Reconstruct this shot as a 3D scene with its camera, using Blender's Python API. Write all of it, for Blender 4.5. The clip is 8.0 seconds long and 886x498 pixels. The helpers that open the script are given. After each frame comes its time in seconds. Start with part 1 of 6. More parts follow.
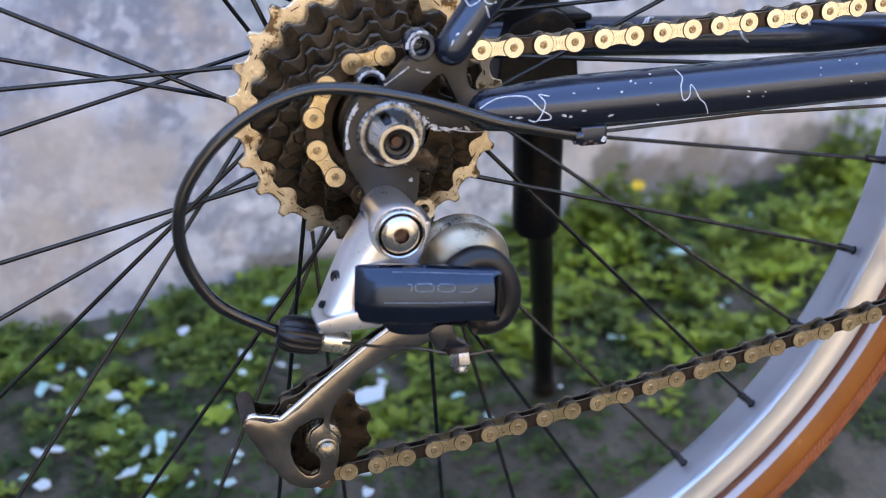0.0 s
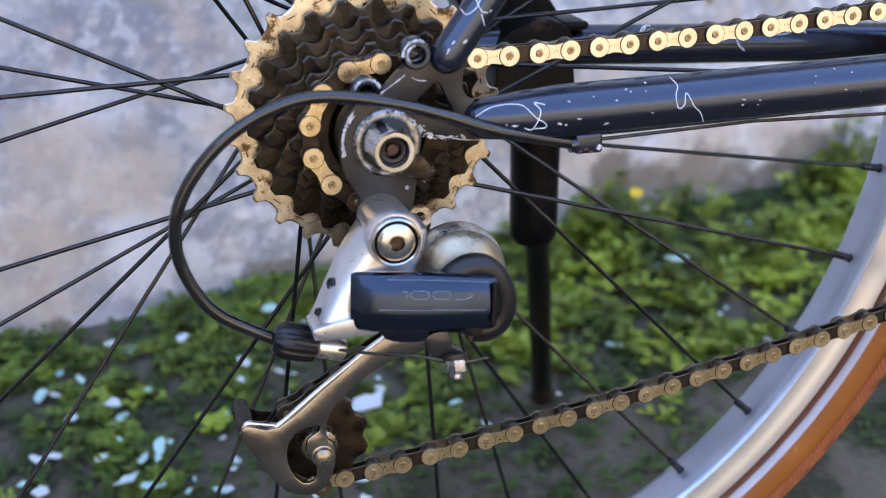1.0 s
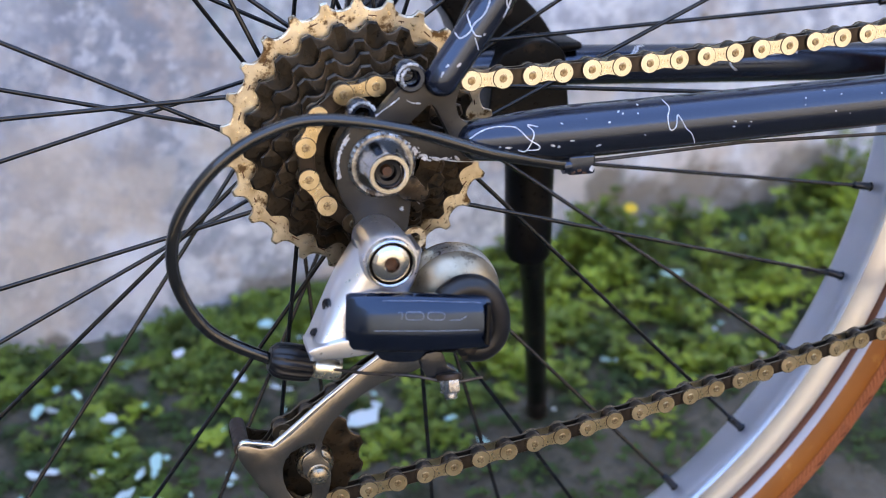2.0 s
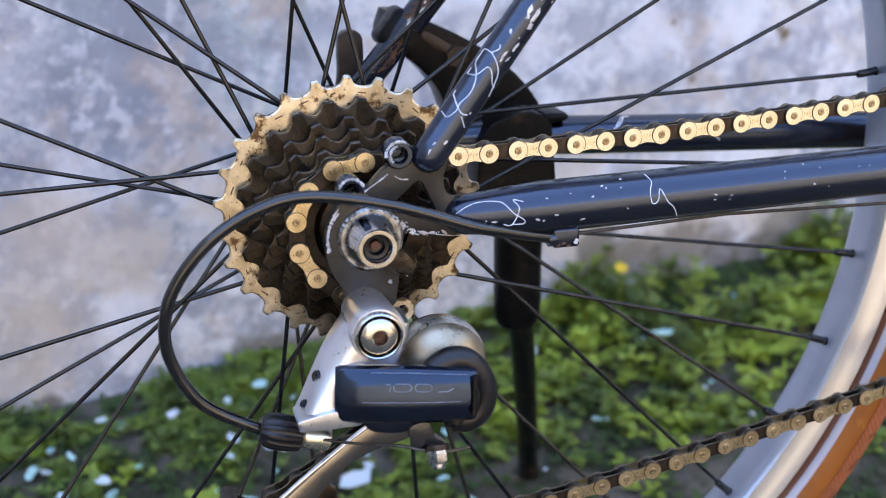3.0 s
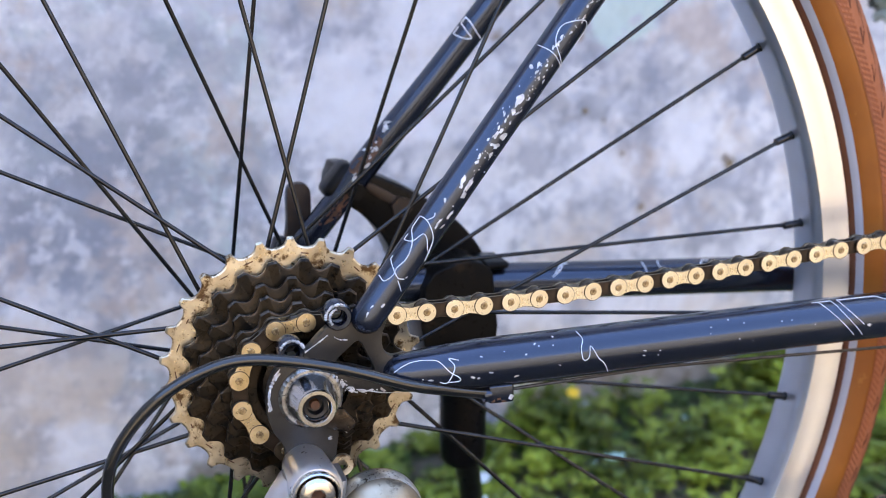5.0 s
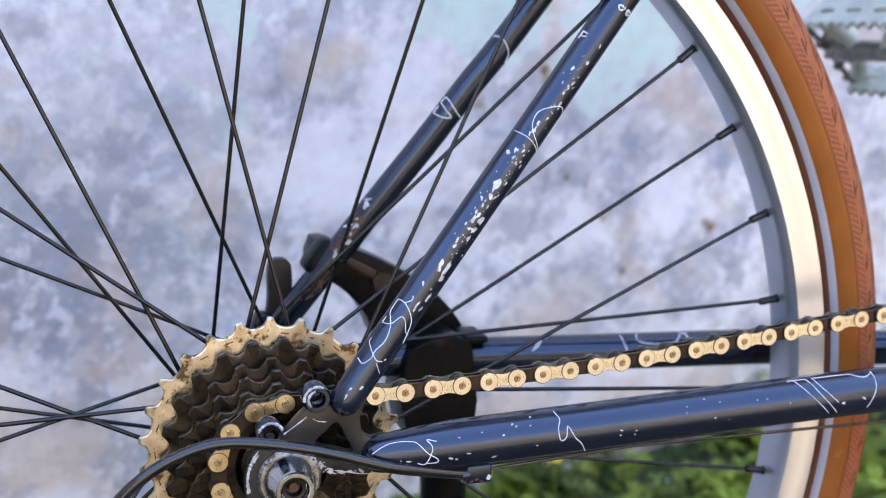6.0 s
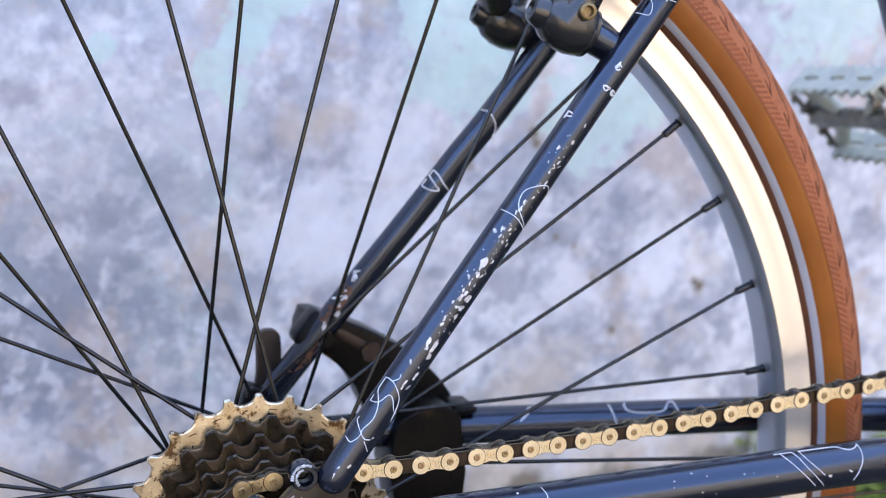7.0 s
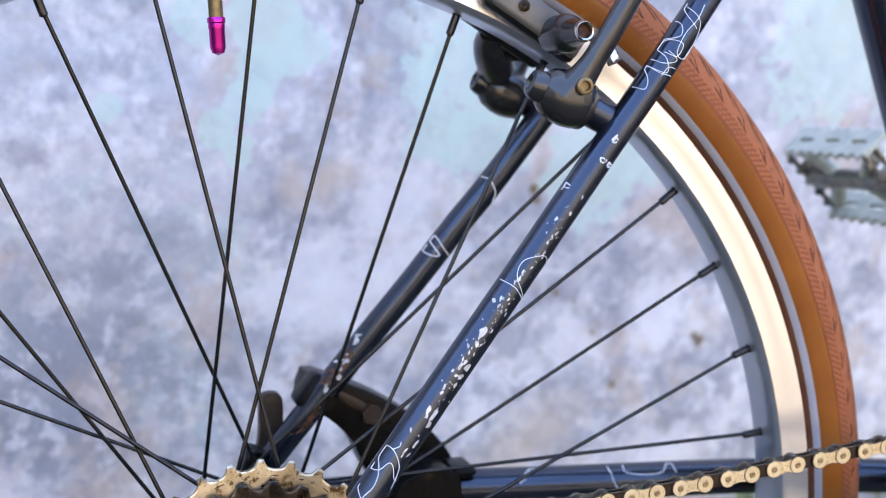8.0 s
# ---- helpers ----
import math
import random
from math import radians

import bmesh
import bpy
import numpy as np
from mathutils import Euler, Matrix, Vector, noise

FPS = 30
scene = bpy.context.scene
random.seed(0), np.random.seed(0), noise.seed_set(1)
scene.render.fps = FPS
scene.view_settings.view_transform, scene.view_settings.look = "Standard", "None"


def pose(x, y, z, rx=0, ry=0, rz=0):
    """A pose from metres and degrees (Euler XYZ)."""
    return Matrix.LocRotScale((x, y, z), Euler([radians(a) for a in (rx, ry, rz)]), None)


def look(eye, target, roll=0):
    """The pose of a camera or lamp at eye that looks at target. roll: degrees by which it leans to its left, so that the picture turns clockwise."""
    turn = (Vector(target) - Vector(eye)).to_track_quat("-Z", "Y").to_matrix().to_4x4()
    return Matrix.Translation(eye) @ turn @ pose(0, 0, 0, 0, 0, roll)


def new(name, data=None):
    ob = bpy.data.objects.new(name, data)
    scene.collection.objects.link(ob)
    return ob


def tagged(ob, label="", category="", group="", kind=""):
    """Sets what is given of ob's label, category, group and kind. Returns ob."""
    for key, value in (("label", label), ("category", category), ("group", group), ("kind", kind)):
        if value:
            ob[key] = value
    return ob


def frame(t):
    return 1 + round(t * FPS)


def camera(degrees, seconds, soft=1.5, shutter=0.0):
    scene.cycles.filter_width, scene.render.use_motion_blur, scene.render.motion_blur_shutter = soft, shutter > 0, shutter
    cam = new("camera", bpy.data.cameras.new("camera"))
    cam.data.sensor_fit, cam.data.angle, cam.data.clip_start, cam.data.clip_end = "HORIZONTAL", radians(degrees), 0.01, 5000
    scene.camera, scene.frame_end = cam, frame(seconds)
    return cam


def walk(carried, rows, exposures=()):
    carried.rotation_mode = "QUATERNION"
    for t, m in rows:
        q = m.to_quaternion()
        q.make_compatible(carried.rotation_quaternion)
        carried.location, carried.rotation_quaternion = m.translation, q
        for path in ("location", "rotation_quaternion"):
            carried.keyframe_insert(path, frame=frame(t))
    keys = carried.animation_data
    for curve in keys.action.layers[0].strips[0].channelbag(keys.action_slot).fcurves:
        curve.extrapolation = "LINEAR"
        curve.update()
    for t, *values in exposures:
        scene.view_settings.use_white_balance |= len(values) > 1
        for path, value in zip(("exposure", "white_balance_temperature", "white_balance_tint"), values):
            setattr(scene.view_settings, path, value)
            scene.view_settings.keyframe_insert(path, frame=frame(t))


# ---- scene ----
cam = camera(40.13, 8.0, 0.5)
PATH = [
    (0, (-0.0893, -0.4141, 0.5235), (0.1451, 0.4253, 0.0331), 2.30),
    (0.5, (-0.0884, -0.4151, 0.5240), (0.1458, 0.4259, 0.0363), 2.31),
    (1, (-0.0879, -0.4157, 0.5246), (0.1465, 0.4265, 0.0390), 2.32),
    (2.5, (-0.0874, -0.4201, 0.5354), (0.1530, 0.4326, 0.0716), 2.29),
    (3, (-0.0859, -0.4230, 0.5427), (0.1579, 0.4403, 0.1007), 2.27),
    (3.5, (-0.0848, -0.4256, 0.5504), (0.1645, 0.4453, 0.1269), 2.41),
    (4, (-0.0825, -0.4284, 0.5598), (0.1715, 0.4493, 0.1535), 2.40),
    (4.5, (-0.0794, -0.4310, 0.5668), (0.1854, 0.4519, 0.1791), 2.56),
    (6, (-0.0745, -0.4344, 0.5881), (0.2120, 0.4650, 0.2579), 3.06),
    (6.5, (-0.0747, -0.4338, 0.5957), (0.2175, 0.4702, 0.2836), 3.14),
    (7, (-0.0733, -0.4344, 0.6022), (0.2211, 0.4746, 0.3071), 3.05),
    (7.5, (-0.0736, -0.4371, 0.6094), (0.2214, 0.4766, 0.3300), 3.11),
    (8, (-0.0747, -0.4398, 0.6156), (0.2191, 0.4795, 0.3536), 3.10),
]
walk(cam, [(t, look(eye, target, roll)) for t, eye, target, roll in PATH])

cam.data.dof.use_dof = True
cam.data.dof.focus_distance = 0.495
cam.data.dof.aperture_fstop = 9.0

# ---------------------------------------------------------------- light
# the sun stands behind the plaster wall, which keeps the bicycle in open shade under a blue sky
world = bpy.data.worlds.new("sky")
scene.world = world
world.use_nodes = True
wn = world.node_tree.nodes
sky = wn.new("ShaderNodeTexSky")
sky.sky_type, sky.sun_disc = "NISHITA", False
SUN_ELEVATION, SUN_AZIMUTH = radians(62), radians(-25)
sky.air_density, sky.dust_density, sky.ozone_density = 1.2, 0.2, 4.0
sky.sun_elevation, sky.sun_rotation = SUN_ELEVATION, SUN_AZIMUTH
world.node_tree.links.new(sky.outputs[0], wn["Background"].inputs[0])
wn["Background"].inputs[1].default_value = 0.15
sun = new("sun", bpy.data.lights.new("sun", "SUN"))
sun.data.energy, sun.data.angle, sun.data.color = 4.2, radians(0.53), (1.0, 0.92, 0.80)
to_sun = Vector((math.sin(SUN_AZIMUTH) * math.cos(SUN_ELEVATION), math.cos(SUN_AZIMUTH) * math.cos(SUN_ELEVATION), math.sin(SUN_ELEVATION)))
sun.matrix_world = look(to_sun * 8, (0, 0, 0))
scene.view_settings.exposure = 2.83
scene.view_settings.use_white_balance = True
scene.view_settings.white_balance_temperature, scene.view_settings.white_balance_tint = 7350, 20

# ---------------------------------------------------------------- materials


def surf(name, c1, c2, rough=(0.4, 0.6), metal=0.0, scale=60.0, fine=700.0, bump=0.15, dirt=None, dirt_amount=0.5, dirt_scale=90.0, vary=0.0, coat=0.0, dist=0.00006, spec=0.5):
    """A surface of two tones in soft patches, fine grain in gloss and relief, and stains with an outline of their own."""
    m = bpy.data.materials.new(name)
    m.use_nodes = True
    n, l = m.node_tree.nodes, m.node_tree.links
    b = n["Principled BSDF"]
    b.inputs["Metallic"].default_value = metal
    b.inputs["Coat Weight"].default_value = coat
    b.inputs["Specular IOR Level"].default_value = spec
    co = n.new("ShaderNodeTexCoord")
    big, small = n.new("ShaderNodeTexNoise"), n.new("ShaderNodeTexNoise")
    for t, s, d in ((big, scale, 4.0), (small, fine, 3.0)):
        t.inputs["Scale"].default_value, t.inputs["Detail"].default_value = s, d
        l.new(co.outputs["Object"], t.inputs["Vector"])
    ramp = n.new("ShaderNodeMapRange")
    ramp.inputs[1].default_value, ramp.inputs[2].default_value = 0.35, 0.65
    l.new(big.outputs[0], ramp.inputs[0])
    mix = n.new("ShaderNodeMix")
    mix.data_type = "RGBA"
    mix.inputs[6].default_value, mix.inputs[7].default_value = (*c1, 1), (*c2, 1)
    l.new(ramp.outputs[0], mix.inputs[0])
    colour = mix.outputs[2]
    if dirt:
        spot = n.new("ShaderNodeTexNoise")
        spot.inputs["Scale"].default_value, spot.inputs["Detail"].default_value, spot.inputs["Roughness"].default_value = dirt_scale, 6.0, 0.65
        l.new(co.outputs["Object"], spot.inputs["Vector"])
        edge = n.new("ShaderNodeMapRange")
        edge.inputs[1].default_value, edge.inputs[2].default_value = 0.68 - 0.3 * dirt_amount, 0.76 - 0.3 * dirt_amount
        l.new(spot.outputs[0], edge.inputs[0])
        over = n.new("ShaderNodeMix")
        over.data_type = "RGBA"
        over.inputs[7].default_value = (*dirt, 1)
        l.new(edge.outputs[0], over.inputs[0])
        l.new(colour, over.inputs[6])
        colour = over.outputs[2]
    if vary:
        info, hsv, amount = n.new("ShaderNodeObjectInfo"), n.new("ShaderNodeHueSaturation"), n.new("ShaderNodeMapRange")
        amount.inputs[3].default_value, amount.inputs[4].default_value = 1 - vary, 1 + vary
        l.new(info.outputs["Random"], amount.inputs[0])
        l.new(amount.outputs[0], hsv.inputs["Value"])
        l.new(colour, hsv.inputs["Color"])
        colour = hsv.outputs[0]
    l.new(colour, b.inputs["Base Color"])
    r = n.new("ShaderNodeMapRange")
    r.inputs[1].default_value, r.inputs[2].default_value, r.inputs[3].default_value, r.inputs[4].default_value = 0.3, 0.7, rough[0], rough[1]
    l.new(small.outputs[0], r.inputs[0])
    l.new(r.outputs[0], b.inputs["Roughness"])
    if bump:
        bp = n.new("ShaderNodeBump")
        bp.inputs["Strength"].default_value, bp.inputs["Distance"].default_value = bump, dist
        l.new(small.outputs[0], bp.inputs["Height"])
        l.new(bp.outputs[0], b.inputs["Normal"])
    return m


PAINT = surf("black_frame_paint", (0.0085, 0.0100, 0.0170), (0.0060, 0.0070, 0.0120), (0.17, 0.22), 0.0, 25, 300, 0.0, spec=0.52)
PAINT.node_tree.nodes["Principled BSDF"].inputs["IOR"].default_value = 1.8
DROPOUT_PAINT = surf("dull_worn_black_paint", (0.040, 0.035, 0.029), (0.026, 0.023, 0.020), (0.34, 0.48), 0.3, 120, 500, 0.1, dirt=(0.02, 0.017, 0.015), dirt_amount=0.3, dirt_scale=150)
PAINT.node_tree.nodes["Principled BSDF"].inputs["Specular Tint"].default_value = (0.62, 0.75, 1.0, 1)
CHIP = surf("bare_chipped_metal", (0.74, 0.74, 0.75), (0.40, 0.38, 0.36), (0.4, 0.6), 0.2, 300, 1500, 0.2)
SCRATCH = surf("white_scratch", (0.8, 0.82, 0.86), (0.7, 0.72, 0.78), (0.5, 0.6), 0.0, 300, 1500, 0.0)
GOLD = surf("tarnished_gold_steel", (0.74, 0.66, 0.51), (0.47, 0.385, 0.265), (0.24, 0.46), 1.0, 130, 600, 0.4, dirt=(0.12, 0.074, 0.038), dirt_amount=0.46, dirt_scale=150)
DARK_COG = surf("oily_dark_steel", (0.0090, 0.0058, 0.0032), (0.034, 0.0200, 0.0085), (0.22, 0.42), 0.2, 110, 500, 0.5, dirt=(0.0035, 0.0026, 0.0018), dirt_amount=0.45, dirt_scale=150, spec=0.22)
# worn steel, lighter than the cogs: light on the tooth crowns put into colour
COG_EDGE = surf("lit_worn_steel", (0.085, 0.064, 0.046), (0.030, 0.021, 0.014), (0.24, 0.42), 0.75, 200, 500, 0.3, dirt=(0.010, 0.0075, 0.005), dirt_amount=0.55, dirt_scale=160)
LINK_OUT = surf("nickel_gold_link", (0.92, 0.865, 0.72), (0.83, 0.755, 0.59), (0.24, 0.38), 1.0, 120, 500, 0.03, dirt=(0.42, 0.30, 0.16), dirt_amount=0.05, dirt_scale=300, vary=0.06)
LINK_IN = surf("oily_brown_link", (0.022, 0.015, 0.010), (0.052, 0.034, 0.022), (0.28, 0.45), 0.6, 250, 1200, 0.2, vary=0.2)
LINK_BROWN = surf("mid_brown_link", (0.16, 0.115, 0.07), (0.06, 0.042, 0.026), (0.3, 0.5), 0.8, 200, 900, 0.2)
# link gold darkened: dim reflections of rear and lower links put into the colour
LINK_DIM = surf("dimmed_gold_link", (0.76, 0.63, 0.41), (0.58, 0.45, 0.26), (0.24, 0.40), 1.0, 160, 500, 0.06, dirt=(0.22, 0.14, 0.07), dirt_amount=0.2, dirt_scale=260, vary=0.08)
RIVET = surf("rusty_rivet", (0.60, 0.46, 0.27), (0.24, 0.16, 0.085), (0.28, 0.45), 0.9, 900, 2500, 0.3)
SILVER = surf("cast_silver_alloy", (0.82, 0.83, 0.86), (0.66, 0.67, 0.70), (0.27, 0.37), 0.97, 35, 350, 0.05)
KNUCKLE = surf("worn_pale_gold_alloy", (0.52, 0.435, 0.315), (0.35, 0.28, 0.19), (0.34, 0.50), 0.95, 70, 700, 0.45, dirt=(0.185, 0.145, 0.10), dirt_amount=0.40, dirt_scale=90)
RIM_WEAR = surf("scuffed_bright_alloy", (0.86, 0.83, 0.76), (0.62, 0.56, 0.45), (0.22, 0.5), 0.95, 240, 900, 0.9, dirt=(0.16, 0.12, 0.08), dirt_amount=0.35, dirt_scale=420, dist=0.0002)
WASHER = surf("scratched_grey_steel", (0.46, 0.45, 0.43), (0.20, 0.185, 0.165), (0.22, 0.45), 0.95, 260, 900, 0.6, dirt=(0.07, 0.05, 0.035), dirt_amount=0.4, dirt_scale=260)
NUT = surf("plated_nut_steel", (0.52, 0.54, 0.58), (0.34, 0.345, 0.36), (0.2, 0.34), 0.95, 150, 700, 0.3, dirt=(0.06, 0.04, 0.025), dirt_amount=0.25, dirt_scale=220)
BOLT = surf("tarnished_bolt_steel", (0.42, 0.36, 0.27), (0.24, 0.19, 0.13), (0.2, 0.36), 0.95, 150, 700, 0.3, dirt=(0.05, 0.034, 0.02), dirt_amount=0.35, dirt_scale=180)
CHROME = surf("polished_steel", (0.7, 0.69, 0.67), (0.6, 0.58, 0.55), (0.1, 0.22), 1.0, 80, 900, 0.05, dirt=(0.2, 0.13, 0.08), dirt_amount=0.2, dirt_scale=220)
CAGE = surf("grimy_chromed_steel", (0.36, 0.33, 0.30), (0.24, 0.215, 0.19), (0.13, 0.26), 1.0, 70, 400, 0.08, dirt=(0.13, 0.09, 0.06), dirt_amount=0.2, dirt_scale=60)
SATIN = surf("satin_black_alloy", (0.022, 0.022, 0.024), (0.015, 0.015, 0.016), (0.17, 0.26), 0.0, 60, 300, 0.1, spec=0.8)
GREY_RESIN = surf("dusty_grey_resin", (0.17, 0.158, 0.138), (0.115, 0.108, 0.095), (0.35, 0.5), 0.3, 60, 1200, 0.15)
DARK_PEDAL = surf("dark_olive_pedal_alloy", (0.15, 0.14, 0.12), (0.24, 0.23, 0.20), (0.22, 0.4), 0.7, 90, 500, 0.2)
RUST = surf("rust", (0.15, 0.06, 0.025), (0.06, 0.026, 0.013), (0.5, 0.75), 0.1, 400, 900, 0.4)
DARK_RUST = surf("dark_rusty_steel", (0.045, 0.026, 0.016), (0.022, 0.014, 0.010), (0.35, 0.55), 0.3, 120, 500, 0.2, dirt=(0.09, 0.045, 0.02), dirt_amount=0.25, dirt_scale=120)
DARK_WIRE = surf("dull_steel_wire", (0.11, 0.09, 0.075), (0.06, 0.05, 0.042), (0.3, 0.45), 0.8, 300, 900, 0.1)
BLACK_RESIN = surf("glossy_black_resin", (0.0045, 0.0060, 0.0120), (0.0035, 0.0046, 0.009), (0.10, 0.16), 0.0, 60, 300, 0.03, spec=0.48)
BLACK_RESIN.node_tree.nodes["Principled BSDF"].inputs["IOR"].default_value = 1.7
BLACK_RESIN.node_tree.nodes["Principled BSDF"].inputs["Specular Tint"].default_value = (0.52, 0.70, 1.0, 1)
MATT_RESIN = surf("matt_black_resin", (0.006, 0.006, 0.0065), (0.010, 0.0095, 0.0120), (0.28, 0.40), 0.0, 60, 400, 0.06, spec=0.45)
HOUSING = surf("black_cable_sheath", (0.006, 0.006, 0.006), (0.010, 0.010, 0.010), (0.06, 0.11), 0.0, 60, 400, 0.02, spec=0.75)
SPOKE = surf("black_spoke_steel", (0.0045, 0.0045, 0.005), (0.007, 0.007, 0.008), (0.12, 0.2), 0.0, 80, 500, 0.02, spec=0.5)
RIM_GREY = surf("grey_anodised_alloy", (0.58, 0.63, 0.72), (0.52, 0.565, 0.645), (0.30, 0.36), 0.85, 40, 900, 0.02)
RIM_TRACK = surf("machined_brake_track", (0.95, 0.94, 0.92), (0.90, 0.885, 0.86), (0.28, 0.42), 0.9, 40, 1500, 0.1)
TAN = surf("tan_rubber_sidewall", (0.34, 0.102, 0.013), (0.27, 0.076, 0.009), (0.34, 0.48), 0.0, 30, 400, 0.05, dirt=(0.42, 0.15, 0.025), dirt_amount=0.25, dirt_scale=45, spec=0.35)
TREAD = surf("tan_rubber_tread", (0.43, 0.138, 0.055), (0.37, 0.115, 0.045), (0.55, 0.75), 0.0, 40, 500, 0.3, dirt=(0.27, 0.09, 0.042), dirt_amount=0.3, dirt_scale=80, spec=0.3)
SIPE = surf("shaded_tread_cut", (0.17, 0.052, 0.022), (0.13, 0.040, 0.018), (0.6, 0.8), 0.0, 60, 500, 0.3, spec=0.2)
GROOVE = surf("darkened_tread_groove", (0.32, 0.100, 0.042), (0.27, 0.083, 0.035), (0.6, 0.8), 0.0, 60, 500, 0.3, spec=0.2)
BROWN_RUBBER = surf("brown_rubber_bead", (0.17, 0.055, 0.02), (0.13, 0.04, 0.016), (0.5, 0.65), 0.0, 40, 900, 0.1)
FAINT = surf("worn_grey_print", (0.34, 0.37, 0.44), (0.20, 0.22, 0.28), (0.3, 0.4), 0.3, 200, 500, 0.0)
STRIPE = surf("grey_reflective_strip", (0.46, 0.46, 0.5), (0.4, 0.4, 0.44), (0.3, 0.45), 0.1, 40, 900, 0.05)
PURPLE = surf("pink_anodised_alloy", (0.62, 0.03, 0.36), (0.5, 0.02, 0.3), (0.15, 0.25), 0.9, 200, 1200, 0.05)
BRASS = surf("dull_brass", (0.3, 0.22, 0.11), (0.18, 0.13, 0.07), (0.35, 0.5), 0.8, 300, 1500, 0.2)
KICK = surf("black_plastic_kickstand", (0.0035, 0.0031, 0.003), (0.006, 0.005, 0.0043), (0.26, 0.40), 0.0, 60, 400, 0.08, dirt=(0.028, 0.016, 0.008), dirt_amount=0.30, dirt_scale=45, spec=0.12)
PEDAL = surf("pale_cast_pedal_alloy", (0.58, 0.61, 0.52), (0.46, 0.49, 0.42), (0.45, 0.6), 0.1, 90, 500, 0.2)


MINT_BLOTS = [(0.012, 0.540, 0.018), (0.066, 0.535, 0.028), (0.085, 0.520, 0.022), (0.056, 0.500, 0.020), (0.048, 0.478, 0.020), (0.030, 0.463, 0.014), (0.045, 0.446, 0.014), (-0.047, 0.478, 0.010), (0.190, 0.500, 0.020), (0.197, 0.461, 0.030), (0.237, 0.505, 0.05), (0.350, 0.418, 0.05), (0.389, 0.440, 0.04), (0.583, 0.520, 0.07), (0.247, 0.446, 0.04)]
WHITE_BLOTS = [(0.375, 0.110, 0.045), (0.450, 0.130, 0.045), (0.300, 0.130, 0.04), (0.146, 0.312, 0.045), (0.107, 0.336, 0.045), (0.188, 0.343, 0.045), (0.342, 0.275, 0.03), (0.433, 0.288, 0.035), (-0.094, 0.073, 0.035), (-0.123, 0.190, 0.035), (0.17, 0.412, 0.05)]
GREY_BLOTS = [(-0.100, 0.185, 0.05), (-0.030, 0.215, 0.045), (-0.160, 0.215, 0.05), (-0.060, 0.165, 0.03), (-0.115, 0.200, 0.045), (-0.060, 0.205, 0.045), (-0.175, 0.180, 0.05), (-0.070, 0.295, 0.06), (-0.150, 0.235, 0.045), (-0.120, 0.262, 0.05), (-0.085, 0.310, 0.06), (-0.034, 0.376, 0.05), (0.045, 0.312, 0.04), (-0.105, 0.356, 0.05), (0.309, 0.258, 0.025), (0.453, 0.189, 0.045), (0.330, 0.215, 0.04), (0.385, 0.175, 0.04), (0.480, 0.230, 0.035), (-0.006, 0.339, 0.04), (-0.092, 0.270, 0.05), (-0.045, 0.275, 0.05), (0.334, 0.307, 0.018), (-0.080, 0.235, 0.04)]
BEIGE_BLOTS = [(-0.150, 0.125, 0.06), (-0.172, 0.070, 0.06), (-0.033, 0.165, 0.03), (-0.099, 0.112, 0.03), (0.403, 0.080, 0.05), (0.284, 0.085, 0.045), (0.498, 0.090, 0.05), (-0.135, 0.168, 0.04), (-0.085, 0.140, 0.045), (0.110, 0.412, 0.022), (0.128, 0.425, 0.018), (0.082, 0.417, 0.018), (0.330, 0.190, 0.04), (0.290, 0.160, 0.035)]
WALL_STAINS = [(0.4810, 0.2510, 0.0095), (0.4740, 0.2570, 0.006), (0.3250, 0.3110, 0.006), (0.3440, 0.3010, 0.0035), (0.3900, 0.2190, 0.006), (0.3650, 0.2700, 0.004), (0.2940, 0.4040, 0.008), (0.2980, 0.3950, 0.006), (0.3120, 0.3740, 0.005), (0.1716, 0.2123, 0.004)]
MOSS_BLOTS = [(0.000, 0.018, 0.025), (0.045, 0.022, 0.030), (0.310, 0.070, 0.022), (0.405, 0.045, 0.040), (0.350, 0.050, 0.030), (-0.160, 0.012, 0.014), (0.520, 0.050, 0.035), (0.445, 0.035, 0.030), (0.475, 0.028, 0.030)]


